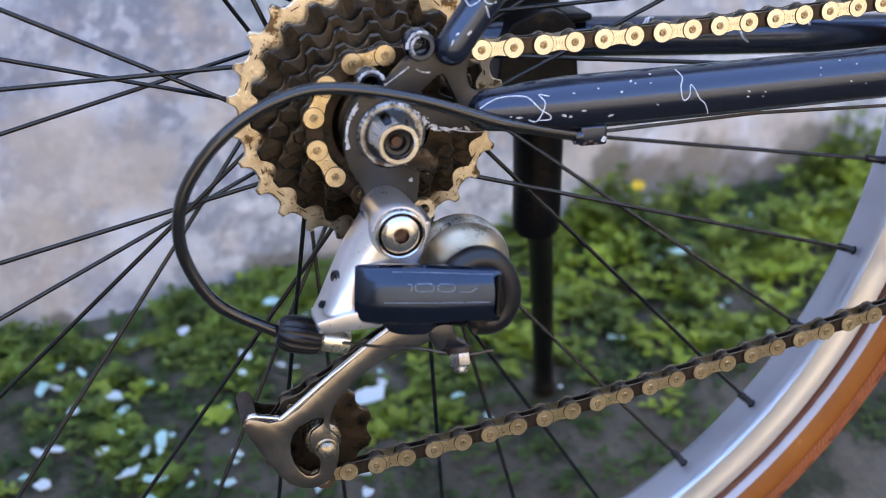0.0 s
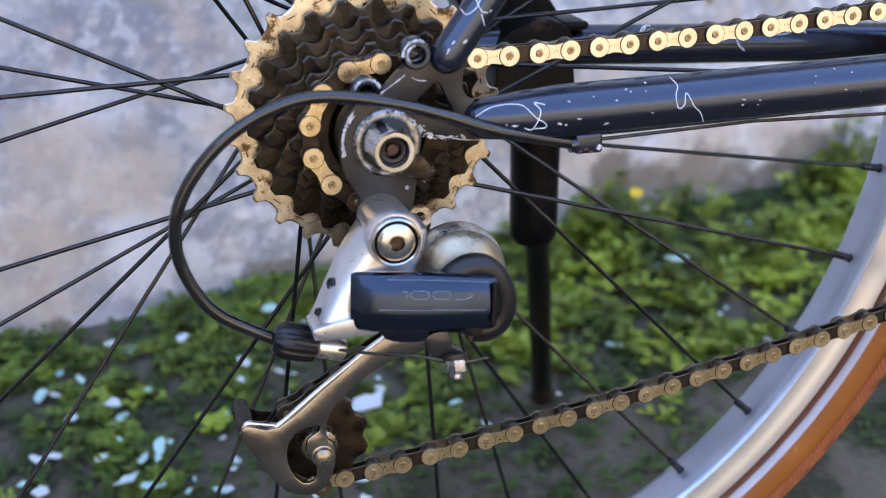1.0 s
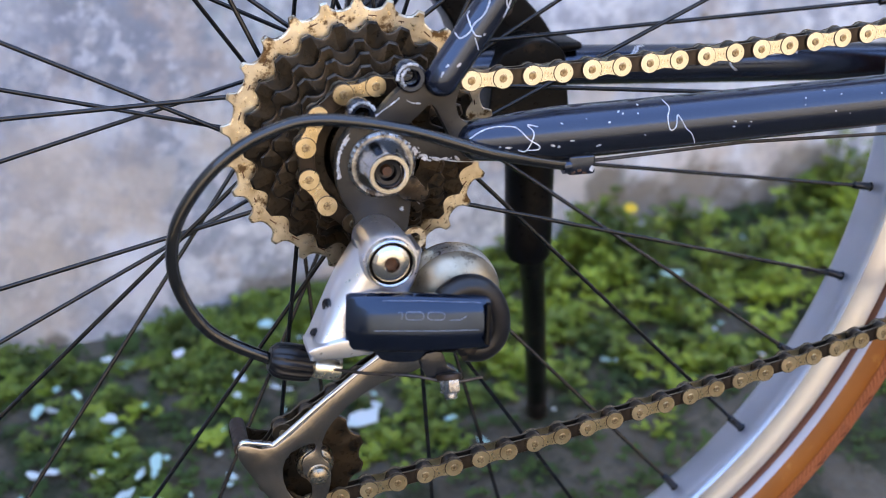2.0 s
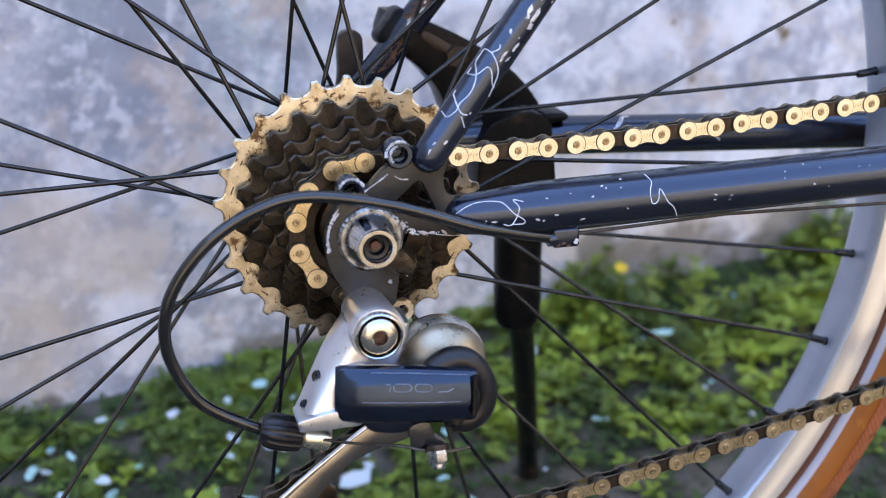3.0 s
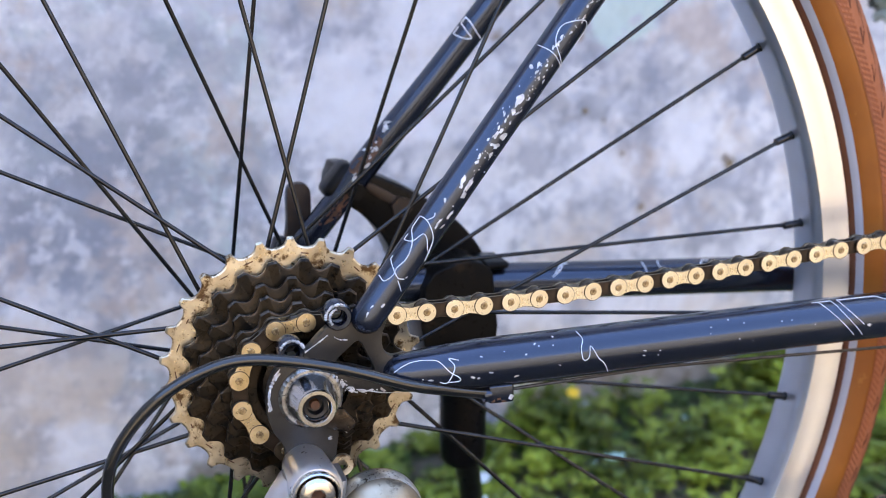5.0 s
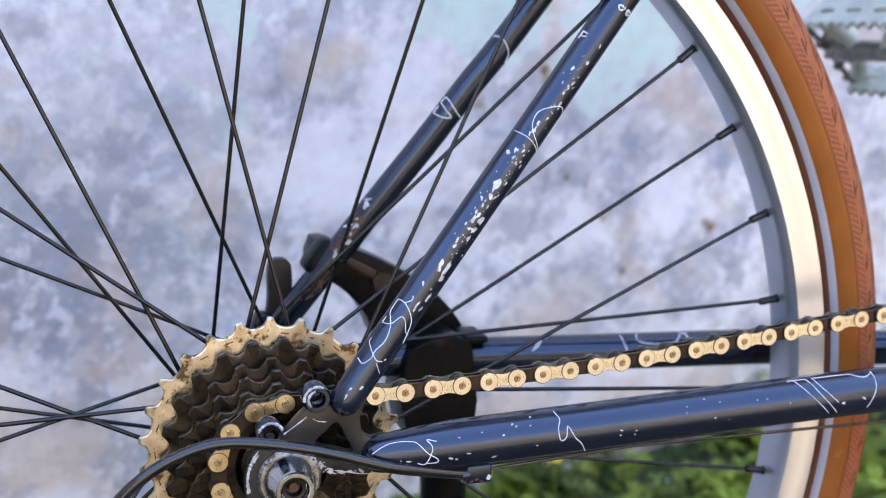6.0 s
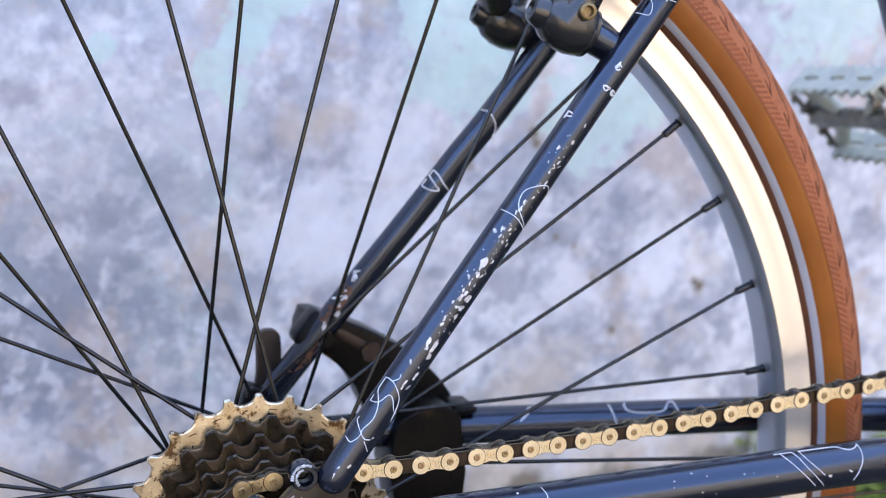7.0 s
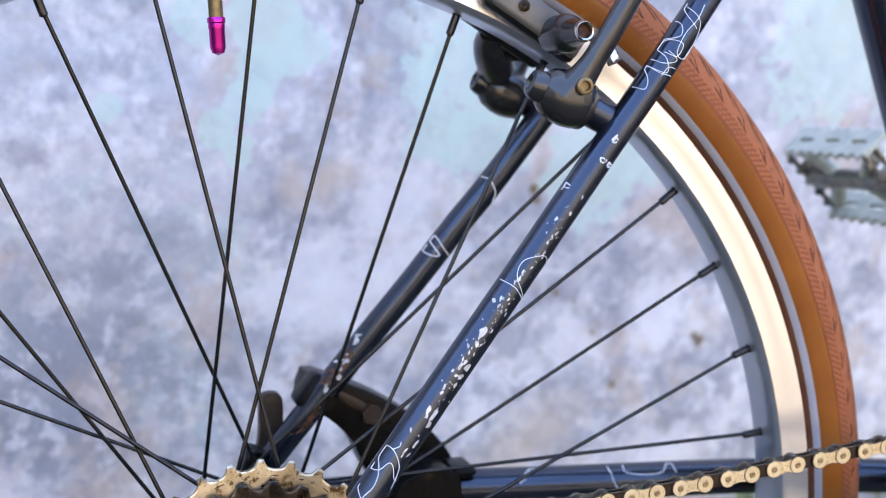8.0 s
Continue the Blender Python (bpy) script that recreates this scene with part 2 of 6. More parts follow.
def wall_material():
    """Old limewashed plaster: pale lavender and grey clouds, remains of pale green paint, brown spots."""
    m = bpy.data.materials.new("limewashed_plaster")
    m.use_nodes = True
    n, l = m.node_tree.nodes, m.node_tree.links
    b = n["Principled BSDF"]
    b.inputs["Roughness"].default_value = 0.9
    co = n.new("ShaderNodeTexCoord")

    def cloud(scale, low, high, detail=6.0, rough=0.6, seed=0.0):
        t, r = n.new("ShaderNodeTexNoise"), n.new("ShaderNodeMapRange")
        t.noise_dimensions = "4D"
        t.inputs["W"].default_value = seed
        t.inputs["Scale"].default_value, t.inputs["Detail"].default_value, t.inputs["Roughness"].default_value = scale, detail, rough
        r.inputs[1].default_value, r.inputs[2].default_value = low, high
        l.new(co.outputs["Object"], t.inputs["Vector"])
        l.new(t.outputs[0], r.inputs[0])
        return r.outputs[0]

    def over(colour, tint, factor, strength=1.0):
        x = n.new("ShaderNodeMix")
        x.data_type = "RGBA"
        k = n.new("ShaderNodeMath")
        k.operation = "MULTIPLY"
        k.inputs[1].default_value = strength
        l.new(factor, k.inputs[0])
        l.new(k.outputs[0], x.inputs[0])
        if isinstance(colour, tuple):
            x.inputs[6].default_value = (*colour, 1)
        else:
            l.new(colour, x.inputs[6])
        x.inputs[7].default_value = (*tint, 1)
        return x.outputs[2]

    # the plaster's colour darkens towards the lower left, broken up by clouds
    split, darker = n.new("ShaderNodeSeparateXYZ"), n.new("ShaderNodeMapRange")
    darker.inputs[1].default_value, darker.inputs[2].default_value = 1.0, 0.15
    l.new(co.outputs["Object"], split.inputs[0])
    climb = n.new("ShaderNodeMath")
    climb.operation = "MULTIPLY_ADD"
    climb.inputs[1].default_value = 1.8
    l.new(split.outputs[2], climb.inputs[0])
    l.new(split.outputs[0], climb.inputs[2])
    l.new(climb.outputs[0], darker.inputs[0])
    darker_cloud = n.new("ShaderNodeMath")
    darker_cloud.operation = "MULTIPLY"
    l.new(darker.outputs[0], darker_cloud.inputs[0])
    l.new(cloud(5.0, 0.30, 0.62, 8.0, 0.62, seed=21.0), darker_cloud.inputs[1])
    c = over((0.68, 0.69, 0.735), (0.31, 0.345, 0.43), cloud(5.5, 0.50, 0.575, 10.0, 0.66, seed=31.0), 0.72)
    c = over(c, (0.93, 0.93, 0.96), cloud(6.0, 0.51, 0.57, 10.0, 0.68, seed=4.0), 0.9)
    c = over(c, (0.66, 0.82, 0.77), cloud(4.2, 0.57, 0.60, 9.0, 0.66, seed=7.0), 0.5)
    c = over(c, (0.34, 0.38, 0.45), darker_cloud.outputs[0], 0.5)
    c = over(c, (0.92, 0.91, 0.92), cloud(10, 0.525, 0.57, 8.0, 0.68, seed=51.0), 0.6)
    c = over(c, (0.36, 0.36, 0.40), cloud(12, 0.55, 0.62, 8.0, 0.68, seed=57.0), 0.5)
    c = over(c, (0.92, 0.92, 0.95), cloud(16, 0.53, 0.58, 10.0, 0.75, seed=24.0), 0.8)
    c = over(c, (0.27, 0.29, 0.37), cloud(20, 0.49, 0.60, 10.0, 0.70, seed=9.0), 0.56)

    def blot(cx, cz, radius, seed, grain, soft):
        """One patch with a ragged outline: remains of paint, bare lime, grey mottling or rust."""
        flat, far, near, ragged, edge = n.new("ShaderNodeCombineXYZ"), n.new("ShaderNodeVectorMath"), n.new("ShaderNodeMapRange"), n.new("ShaderNodeMath"), n.new("ShaderNodeMapRange")
        l.new(split.outputs[0], flat.inputs[0])
        l.new(split.outputs[2], flat.inputs[2])
        far.operation = "DISTANCE"
        far.inputs[1].default_value = (cx, 0.0, cz)
        l.new(flat.outputs[0], far.inputs[0])
        near.inputs[1].default_value, near.inputs[2].default_value = 1.7 * radius, 0.2 * radius
        l.new(far.outputs["Value"], near.inputs[0])
        ragged.operation = "MULTIPLY_ADD"
        ragged.inputs[1].default_value = 1.0
        l.new(cloud(grain, 0.30, 0.70, 10.0, 0.7, seed=seed), ragged.inputs[0])
        l.new(near.outputs[0], ragged.inputs[2])
        edge.inputs[1].default_value, edge.inputs[2].default_value = 0.95, 0.95 + soft
        l.new(ragged.outputs[0], edge.inputs[0])
        return edge.outputs[0]

    def blots(colour, tint, strength, places, grain=14, soft=0.25):
        for i, (cx, cz, radius) in enumerate(places):
            colour = over(colour, tint, blot(cx, cz, radius, 40.0 + 3.3 * i + 10 * strength, grain, soft), strength)
        return colour

    c = blots(c, (0.32, 0.35, 0.42), 0.58, GREY_BLOTS, 11, 0.5)
    fine = n.new("ShaderNodeMapRange")
    fine.inputs[1].default_value, fine.inputs[2].default_value = 0.42, 0.27
    fine.inputs[3].default_value, fine.inputs[4].default_value = 0.35, 1.0
    l.new(split.outputs[2], fine.inputs[0])

    def worn(factor):
        """Fine mottling is stronger on the lower part of the wall than the upper."""
        k = n.new("ShaderNodeMath")
        k.operation = "MULTIPLY"
        l.new(factor, k.inputs[0])
        l.new(fine.outputs[0], k.inputs[1])
        return k.outputs[0]

    c = over(c, (0.40, 0.42, 0.49), worn(cloud(52, 0.49, 0.60, 6.0, 0.72, seed=27.0)), 0.6)
    c = over(c, (0.95, 0.95, 0.97), worn(cloud(44, 0.53, 0.61, 6.0, 0.72, seed=29.0)), 0.62)
    c = over(c, (0.34, 0.355, 0.41), worn(cloud(27, 0.50, 0.56, 7.0, 0.66, seed=63.0)), 0.62)
    c = over(c, (0.78, 0.75, 0.73), worn(cloud(23, 0.52, 0.57, 7.0, 0.68, seed=71.0)), 0.5)
    c = over(c, (0.94, 0.94, 0.97), worn(cloud(31, 0.54, 0.59, 7.0, 0.68, seed=83.0)), 0.6)
    c = over(c, (0.62, 0.50, 0.43), cloud(9, 0.54, 0.61, 9.0, 0.68, seed=12.0), 0.6)
    c = blots(c, (0.93, 0.93, 0.97), 0.75, WHITE_BLOTS, 14, 0.35)
    c = blots(c, (0.70, 0.59, 0.49), 0.55, BEIGE_BLOTS, 18, 0.45)
    c = blots(c, (0.66, 0.84, 0.78), 0.72, MINT_BLOTS, 30, 0.10)
    c = blots(c, (0.15, 0.12, 0.075), 0.7, MOSS_BLOTS)
    c = blots(c, (0.27, 0.19, 0.10), 0.75, WALL_STAINS, 55, 0.7)
    c = over(c, (0.26, 0.165, 0.08), cloud(15, 0.675, 0.715, seed=15.0), 0.8)
    l.new(c, b.inputs["Base Color"])
    relief = n.new("ShaderNodeTexNoise")
    relief.inputs["Scale"].default_value, relief.inputs["Detail"].default_value = 45, 8.0
    l.new(co.outputs["Object"], relief.inputs["Vector"])
    bp = n.new("ShaderNodeBump")
    bp.inputs["Strength"].default_value, bp.inputs["Distance"].default_value = 0.5, 0.006
    l.new(relief.outputs[0], bp.inputs["Height"])
    l.new(bp.outputs[0], b.inputs["Normal"])
    return m


WALL = wall_material()
STAIN = surf("brown_broken_plaster", (0.33, 0.25, 0.16), (0.20, 0.14, 0.085), (0.8, 0.95), 0.0, 60, 500, 0.5, dirt=(0.12, 0.08, 0.045), dirt_amount=0.4, dirt_scale=120, dist=0.001)
ADDED_PLASTER = surf("cream_plaster", (0.47, 0.43, 0.345), (0.39, 0.355, 0.28), (0.8, 0.95), 0.0, 1.5, 60, 0.4, dist=0.004)
SOIL = surf("mossy_grey_ground", (0.112, 0.096, 0.070), (0.056, 0.046, 0.031), (0.6, 0.9), 0.0, 13, 160, 0.8, dirt=(0.024, 0.028, 0.010), dirt_amount=0.62, dirt_scale=22, dist=0.004)
LEAF = surf("fresh_green_leaf", (0.255, 0.335, 0.028), (0.050, 0.082, 0.010), (0.4, 0.6), 0.0, 17, 500, 0.1, dirt=(0.27, 0.33, 0.06), dirt_amount=0.3, dirt_scale=30, spec=0.4)
SPROUT = surf("dull_green_leaf", (0.165, 0.240, 0.032), (0.036, 0.062, 0.012), (0.45, 0.65), 0.0, 38, 500, 0.1, dirt=(0.20, 0.26, 0.05), dirt_amount=0.25, dirt_scale=40, spec=0.35)
MOSS = surf("dark_green_moss", (0.055, 0.105, 0.016), (0.026, 0.055, 0.011), (0.7, 0.9), 0.0, 20, 500, 0.4)
FLAKE = surf("fallen_paint_flake", (0.72, 0.74, 0.78), (0.45, 0.66, 0.64), (0.6, 0.8), 0.0, 14, 300, 0.2)
TEAL_FLAKE = surf("fallen_teal_paint_flake", (0.34, 0.60, 0.56), (0.45, 0.70, 0.66), (0.6, 0.8), 0.0, 14, 300, 0.2)
PETAL = surf("yellow_petal", (0.75, 0.52, 0.03), (0.65, 0.42, 0.02), (0.5, 0.6), 0.0, 50, 500, 0.05)

# ---------------------------------------------------------------- mesh helpers


def part(name, bm, material, parent=None, label="", sharp=38, m=None, clean=True):
    """Links a bmesh as one mesh object under a thing or a part."""
    if clean:
        bmesh.ops.recalc_face_normals(bm, faces=bm.faces)
    me = bpy.data.meshes.new(name)
    bm.to_mesh(me)
    bm.free()
    for mat in material if isinstance(material, (list, tuple)) else (material,):
        me.materials.append(mat)
    me.polygons.foreach_set("use_smooth", [True] * len(me.polygons))
    me.set_sharp_from_angle(angle=radians(sharp))
    return place(name, me, parent, label, m)


def place(name, me, parent=None, label="", m=None):
    ob = new(name, me)
    ob.parent = parent
    if m is not None:
        ob.matrix_basis = m
    return tagged(ob, label) if label else ob


def join(*many):
    out = bmesh.new()
    for bm in many:
        me = bpy.data.meshes.new("tmp")
        bm.to_mesh(me)
        out.from_mesh(me)
        bm.free()
        bpy.data.meshes.remove(me)
    return out


def moved(bm, m):
    bm.transform(m)
    return bm


def inked(bm, index):
    for f in bm.faces:
        f.material_index = index
    return bm


def smooth_line(pts, n=8):
    """A Catmull-Rom line through points, n steps a span."""
    p = [Vector(q) for q in pts]
    p = [2 * p[0] - p[1], *p, 2 * p[-1] - p[-2]]
    out = []
    for a, b, c, d in zip(p, p[1:], p[2:], p[3:]):
        for i in range(n):
            t = i / n
            out.append(0.5 * (2 * b + (c - a) * t + (2 * a - 5 * b + 4 * c - d) * t * t + (3 * b - a - 3 * c + d) * t ** 3))
    return out + [p[-2]]


def smooth_rows(rows, n=4):
    """Rows of numbers, drawn into a smooth run of rows."""
    p = [np.array(r) for r in rows]
    p = [2 * p[0] - p[1], *p, 2 * p[-1] - p[-2]]
    out = []
    for a, b, c, d in zip(p, p[1:], p[2:], p[3:]):
        for i in range(n):
            t = i / n
            out.append(tuple(float(v) for v in 0.5 * (2 * b + (c - a) * t + (2 * a - 5 * b + 4 * c - d) * t * t + (3 * b - a - 3 * c + d) * t ** 3)))
    return out + [tuple(rows[-1])]


def tube(pts, radius, segs=14, caps=True, flat=1.0):
    """A tube along a line. radius: one number or one for each point."""
    p = [Vector(q) for q in pts]
    radii = [radius] * len(p) if isinstance(radius, (int, float)) else list(radius)
    bm, rings, side = bmesh.new(), [], None
    for i, q in enumerate(p):
        d = (p[min(i + 1, len(p) - 1)] - p[max(i - 1, 0)]).normalized()
        if side is None:
            side = d.orthogonal().normalized()
        side = (side - d * side.dot(d)).normalized()
        up = d.cross(side)
        rings.append([bm.verts.new(q + radii[i] * (math.cos(a) * side + flat * math.sin(a) * up)) for a in (2 * math.pi * k / segs for k in range(segs))])
    for a, b in zip(rings, rings[1:]):
        for k in range(segs):
            bm.faces.new((a[k], a[(k + 1) % segs], b[(k + 1) % segs], b[k]))
    if caps:
        bm.faces.new(rings[0])
        bm.faces.new(rings[-1])
    return bm


def lathe(profile, m=None, segs=28, closed=False):
    """A turned body: (radius, height) pairs about z, then moved by m."""
    bm, rings = bmesh.new(), []
    for r, h in profile:
        if r < 1e-7:
            rings.append([bm.verts.new((0, 0, h))])
        else:
            rings.append([bm.verts.new((r * math.cos(2 * math.pi * k / segs), r * math.sin(2 * math.pi * k / segs), h)) for k in range(segs)])
    pairs = list(zip(rings, rings[1:]))
    if closed:
        pairs.append((rings[-1], rings[0]))
    for a, b in pairs:
        for k in range(segs):
            j = (k + 1) % segs
            if len(a) == 1 and len(b) == 1:
                continue
            if len(a) == 1:
                bm.faces.new((a[0], b[k], b[j]))
            elif len(b) == 1:
                bm.faces.new((a[k], a[j], b[0]))
            else:
                bm.faces.new((a[k], a[j], b[j], b[k]))
    if m is not None:
        bm.transform(m)
    return bm


def facing(x, y, z):
    """The pose of a turned body whose height points out of the bicycle's right side."""
    return pose(x, y, z, 90, 0, 0)


def plate(outline, y0, y1, holes=(), bevel=0.0, steps=2, about=(0, 0)):
    """A flat plate with holes: (x, z) outlines carried from y0 to y1, with rounded edges."""
    bm = bmesh.new()
    edges = []
    for ring in (outline, *holes):
        v = [bm.verts.new((x + about[0], y0, z + about[1])) for x, z in ring]
        edges += [bm.edges.new((v[i], v[(i + 1) % len(v)])) for i in range(len(v))]
    bmesh.ops.triangle_fill(bm, use_beauty=True, use_dissolve=False, edges=edges, normal=(0, -1, 0))
    faces = list(bm.faces)
    got = bmesh.ops.extrude_face_region(bm, geom=faces)
    bmesh.ops.translate(bm, vec=(0, y1 - y0, 0), verts=[v for v in got["geom"] if isinstance(v, bmesh.types.BMVert)])
    bmesh.ops.recalc_face_normals(bm, faces=bm.faces)
    if bevel:
        bm.edges.ensure_lookup_table()
        sharp = [e for e in bm.edges if len(e.link_faces) == 2 and e.calc_face_angle(0) > 1.2]
        bmesh.ops.bevel(bm, geom=sharp, offset=bevel, segments=steps, profile=0.5, affect="EDGES", clamp_overlap=True)
    return bm


def rounded(pts, n=4):
    """A closed outline with its corners drawn into curves."""
    p = [Vector((*q, 0)) for q in pts]
    out = []
    for i in range(len(p)):
        a, b, c, d = p[i - 1], p[i], p[(i + 1) % len(p)], p[(i + 2) % len(p)]
        for k in range(n):
            t = k / n
            q = 0.5 * (2 * b + (c - a) * t + (2 * a - 5 * b + 4 * c - d) * t * t + (3 * b - a - 3 * c + d) * t ** 3)
            out.append((q.x, q.y))
    return out


def block(size, m, bevel=0.002, steps=3):
    bm = bmesh.new()
    bmesh.ops.create_cube(bm, size=1.0, matrix=Matrix.Diagonal((*size, 1)))
    bmesh.ops.bevel(bm, geom=list(bm.edges), offset=bevel, segments=steps, profile=0.5, affect="EDGES", clamp_overlap=True)
    bm.transform(m)
    return bm


def ground_height(x, y):
    """The ground lies level under the wheel and swells a little, unevenly, towards the foot of the wall."""
    near = max(0.0, 1 - math.hypot(x - 0.2, y - 0.3) / 2.5)
    swell = 0.012 * noise.noise((x * 3.1, y * 3.1, 2.0)) + 0.004 * noise.noise((x * 14, y * 14, 5.0))
    fade = min(1.0, max(0.0, (abs(y) - 0.06) / 0.12))
    bank = 0.02 * max(0.0, min(1.0, (y - 0.28) / 0.2)) * max(0.0, min(1.0, (x + 0.1) / 0.4))
    dip = 0.010 * max(0.0, min(1.0, (y - 0.26) / 0.1)) * max(0.0, min(1.0, (-0.02 - x) / 0.12))
    return 0.0115 + near * fade * swell + (bank - dip) * near


def wall_line(x):
    return 0.432 + 0.15 * x


def spread(low, high, mid0, mid1, step):
    """Even steps in the middle, ever wider ones towards both ends."""
    out, s, v = [], step, mid0
    while v > low:
        out.append(v)
        s *= 1.45
        v -= s
    out = [low] + out[::-1]
    v = mid0
    while v + step < mid1:
        v += step
        out.append(v)
    s = step
    while v < high:
        v += s
        s *= 1.45
        out.append(min(v, high))
    return sorted(set(out))


def build_ground():
    xs, ys = spread(-400, 400, -0.7, 1.3, 0.03), spread(-400, 400, -0.2, 0.7, 0.03)
    verts = [(x, y, ground_height(x, y)) for y in ys for x in xs]
    w = len(xs)
    faces = [(j * w + i, j * w + i + 1, (j + 1) * w + i + 1, (j + 1) * w + i) for j in range(len(ys) - 1) for i in range(w - 1)]
    me = bpy.data.meshes.new("ground")
    me.from_pydata(verts, [], faces)
    me.materials.append(SOIL)
    me.polygons.foreach_set("use_smooth", [True] * len(me.polygons))
    tagged(place("ground", me), "dark mossy grey ground littered with paint flakes", "ground", kind="structure")


def build_wall():
    """One thick wall, a little askew to the bicycle, with an uneven face."""
    bm = bmesh.new()
    xs = spread(-4, 5, -0.6, 1.4, 0.04)
    zs = spread(-0.1, 4.0, 0.0, 0.9, 0.04)
    front = [[bm.verts.new((x, wall_line(x) + 0.006 * noise.noise((x * 5, z * 5, 1.0)), z)) for x in xs] for z in zs]
    back = [[bm.verts.new((x, wall_line(x) + 0.24, z)) for x in (xs[0], xs[-1])] for z in (zs[0], zs[-1])]
    for a, b in zip(front, front[1:]):
        for i in range(len(xs) - 1):
            bm.faces.new((a[i], a[i + 1], b[i + 1], b[i]))
    bm.faces.new((back[0][0], back[0][1], back[1][1], back[1][0]))
    bm.faces.new([*front[-1], back[1][1], back[1][0]])
    bm.faces.new([*front[0], back[0][1], back[0][0]])
    bm.faces.new([*(row[0] for row in front), back[1][0], back[0][0]])
    bm.faces.new([*(row[-1] for row in front), back[1][1], back[0][1]])
    tagged(part("wall_north", bm, WALL), "old plaster wall with pale blotched limewash", "wall", kind="structure")


def build_unseen_walls():
    """Unseen walls, added behind and beside the camera to shape the metal's reflections."""
    bm = block((16, 0.25, 2.1), pose(0.4, -3.7, 1.05), 0.02, 2)
    tagged(part("added_wall_south", bm, ADDED_PLASTER), "unseen cream wall added behind the camera for warm reflections", "wall", kind="structure")
    # two more unseen walls, added so that reflections darken to the sides
    for name, x, label in (("added_wall_west", -2.9, "unseen wall added on the left to darken reflections"), ("added_wall_east", 3.6, "unseen wall added on the right to darken reflections")):
        depth = wall_line(x) + 3.55
        side = block((0.25, depth, 2.6), pose(x, wall_line(x) - depth / 2, 1.3), 0.02, 2)
        tagged(part(name, side, ADDED_PLASTER), label, "wall", kind="structure")


def wall_stain(x, z, size, seed):
    """A ragged brown blot where the plaster has broken out."""
    r = random.Random(seed)
    bm = bmesh.new()
    n = 26
    rim_line = []
    for k in range(n):
        a = 2 * math.pi * k / n
        q = size * (0.85 + 0.5 * noise.noise((0.8 * math.cos(a), 0.8 * math.sin(a), seed * 3.7 + 0.5)) + r.uniform(-0.05, 0.05))
        u, v = x + q * math.cos(a), z + 1.15 * q * math.sin(a)
        rim_line.append(bm.verts.new((u, wall_line(u) + 0.006 * noise.noise((u * 5, v * 5, 1.0)) - 0.0005, v)))
    mid = bm.verts.new((x, wall_line(x) + 0.006 * noise.noise((x * 5, z * 5, 1.0)) - 0.0025, z))
    for k in range(n):
        bm.faces.new((rim_line[k], rim_line[(k + 1) % n], mid))
    part("stain", bm, STAIN, bpy.data.objects["wall_north"])


build_ground()
build_wall()
for i, (x, z, size) in enumerate(WALL_STAINS):
    wall_stain(x, z, 0.55 * size, i)
build_unseen_walls()

# ---------------------------------------------------------------- the bicycle: all parts in its own upright frame, leaning on its stand
LEAN = 9.0
HUB = 0.335
bicycle = tagged(new("bicycle"), "black bicycle with a tan tyre, leaning on its kickstand", "bicycle")
bicycle.matrix_world = pose(0, 0, 0, -LEAN, 0, 0)
bicycle.empty_display_size = 0.1

# frame tubes
SEATSTAY = [(0.0228, -0.0715, 0.3660), (0.0462, -0.0695, 0.3970), (0.0660, -0.0680, 0.4233), (0.1005, -0.0640, 0.4679), (0.1363, -0.0590, 0.5141), (0.1802, -0.0545, 0.5719), (0.2700, -0.0355, 0.6912)]
CHAINSTAY = [(0.0369, -0.0695, 0.3414), (0.0596, -0.0690, 0.3417), (0.1079, -0.0675, 0.3425), (0.2627, -0.0635, 0.3457), (0.3376, -0.0505, 0.3398), (0.4052, -0.0355, 0.3322)]
FAR_SEATSTAY = [(0.0210, 0.066, 0.3640), (0.0293, 0.064, 0.3755), (0.0669, 0.057, 0.4235), (0.0897, 0.053, 0.4520), (0.1115, 0.049, 0.4806), (0.1449, 0.044, 0.5232), (0.2700, 0.030, 0.6912)]
FAR_CHAINSTAY = [(0.0336, 0.066, 0.3419), (0.0972, 0.061, 0.3415), (0.1727, 0.055, 0.3396), (0.2862, 0.050, 0.3359), (0.3414, 0.044, 0.3330), (0.4104, 0.030, 0.3308)]


def taper(line, radii, steps):
    """A smooth line and its radii, rounded off at the lower end."""
    pts = smooth_line(line, steps)
    out = [radii[0] + (radii[1] - radii[0]) * min(1.0, 4 * i / len(pts)) for i in range(len(pts))]
    d = (pts[1] - pts[0]).normalized()
    r = out[0]
    nose = [(pts[0] - d * r * math.cos(a), r * math.sin(a)) for a in (radians(4), radians(25), radians(45), radians(65))]
    return [p for p, _ in nose] + pts, [q for _, q in nose] + out


def frame_tube(name, line, radii, label):
    pts, rr = taper(line, radii, 10)
    return part(name, tube(pts, rr, 24), PAINT, bicycle, label)


seatstay = frame_tube("seatstay", SEATSTAY, (0.0066, 0.0066), "black seatstay tube with chipped paint")
chainstay = frame_tube("chainstay", CHAINSTAY, (0.0078, 0.0104), "black chainstay tube with white scratches")
far_seatstay = frame_tube("seatstay", FAR_SEATSTAY, (0.0064, 0.0068), "black seatstay tube with rusty spots")
far_chainstay = frame_tube("chainstay", FAR_CHAINSTAY, (0.0082, 0.0097), "")
part("seat_tube", tube([(0.42, 0, 0.326), (0.265, 0, 0.76)], 0.016, 28), PAINT, bicycle)
part("bottom_bracket_shell", tube([(0.42, -0.036, 0.326), (0.42, 0.036, 0.326)], 0.020, 28), PAINT, bicycle)

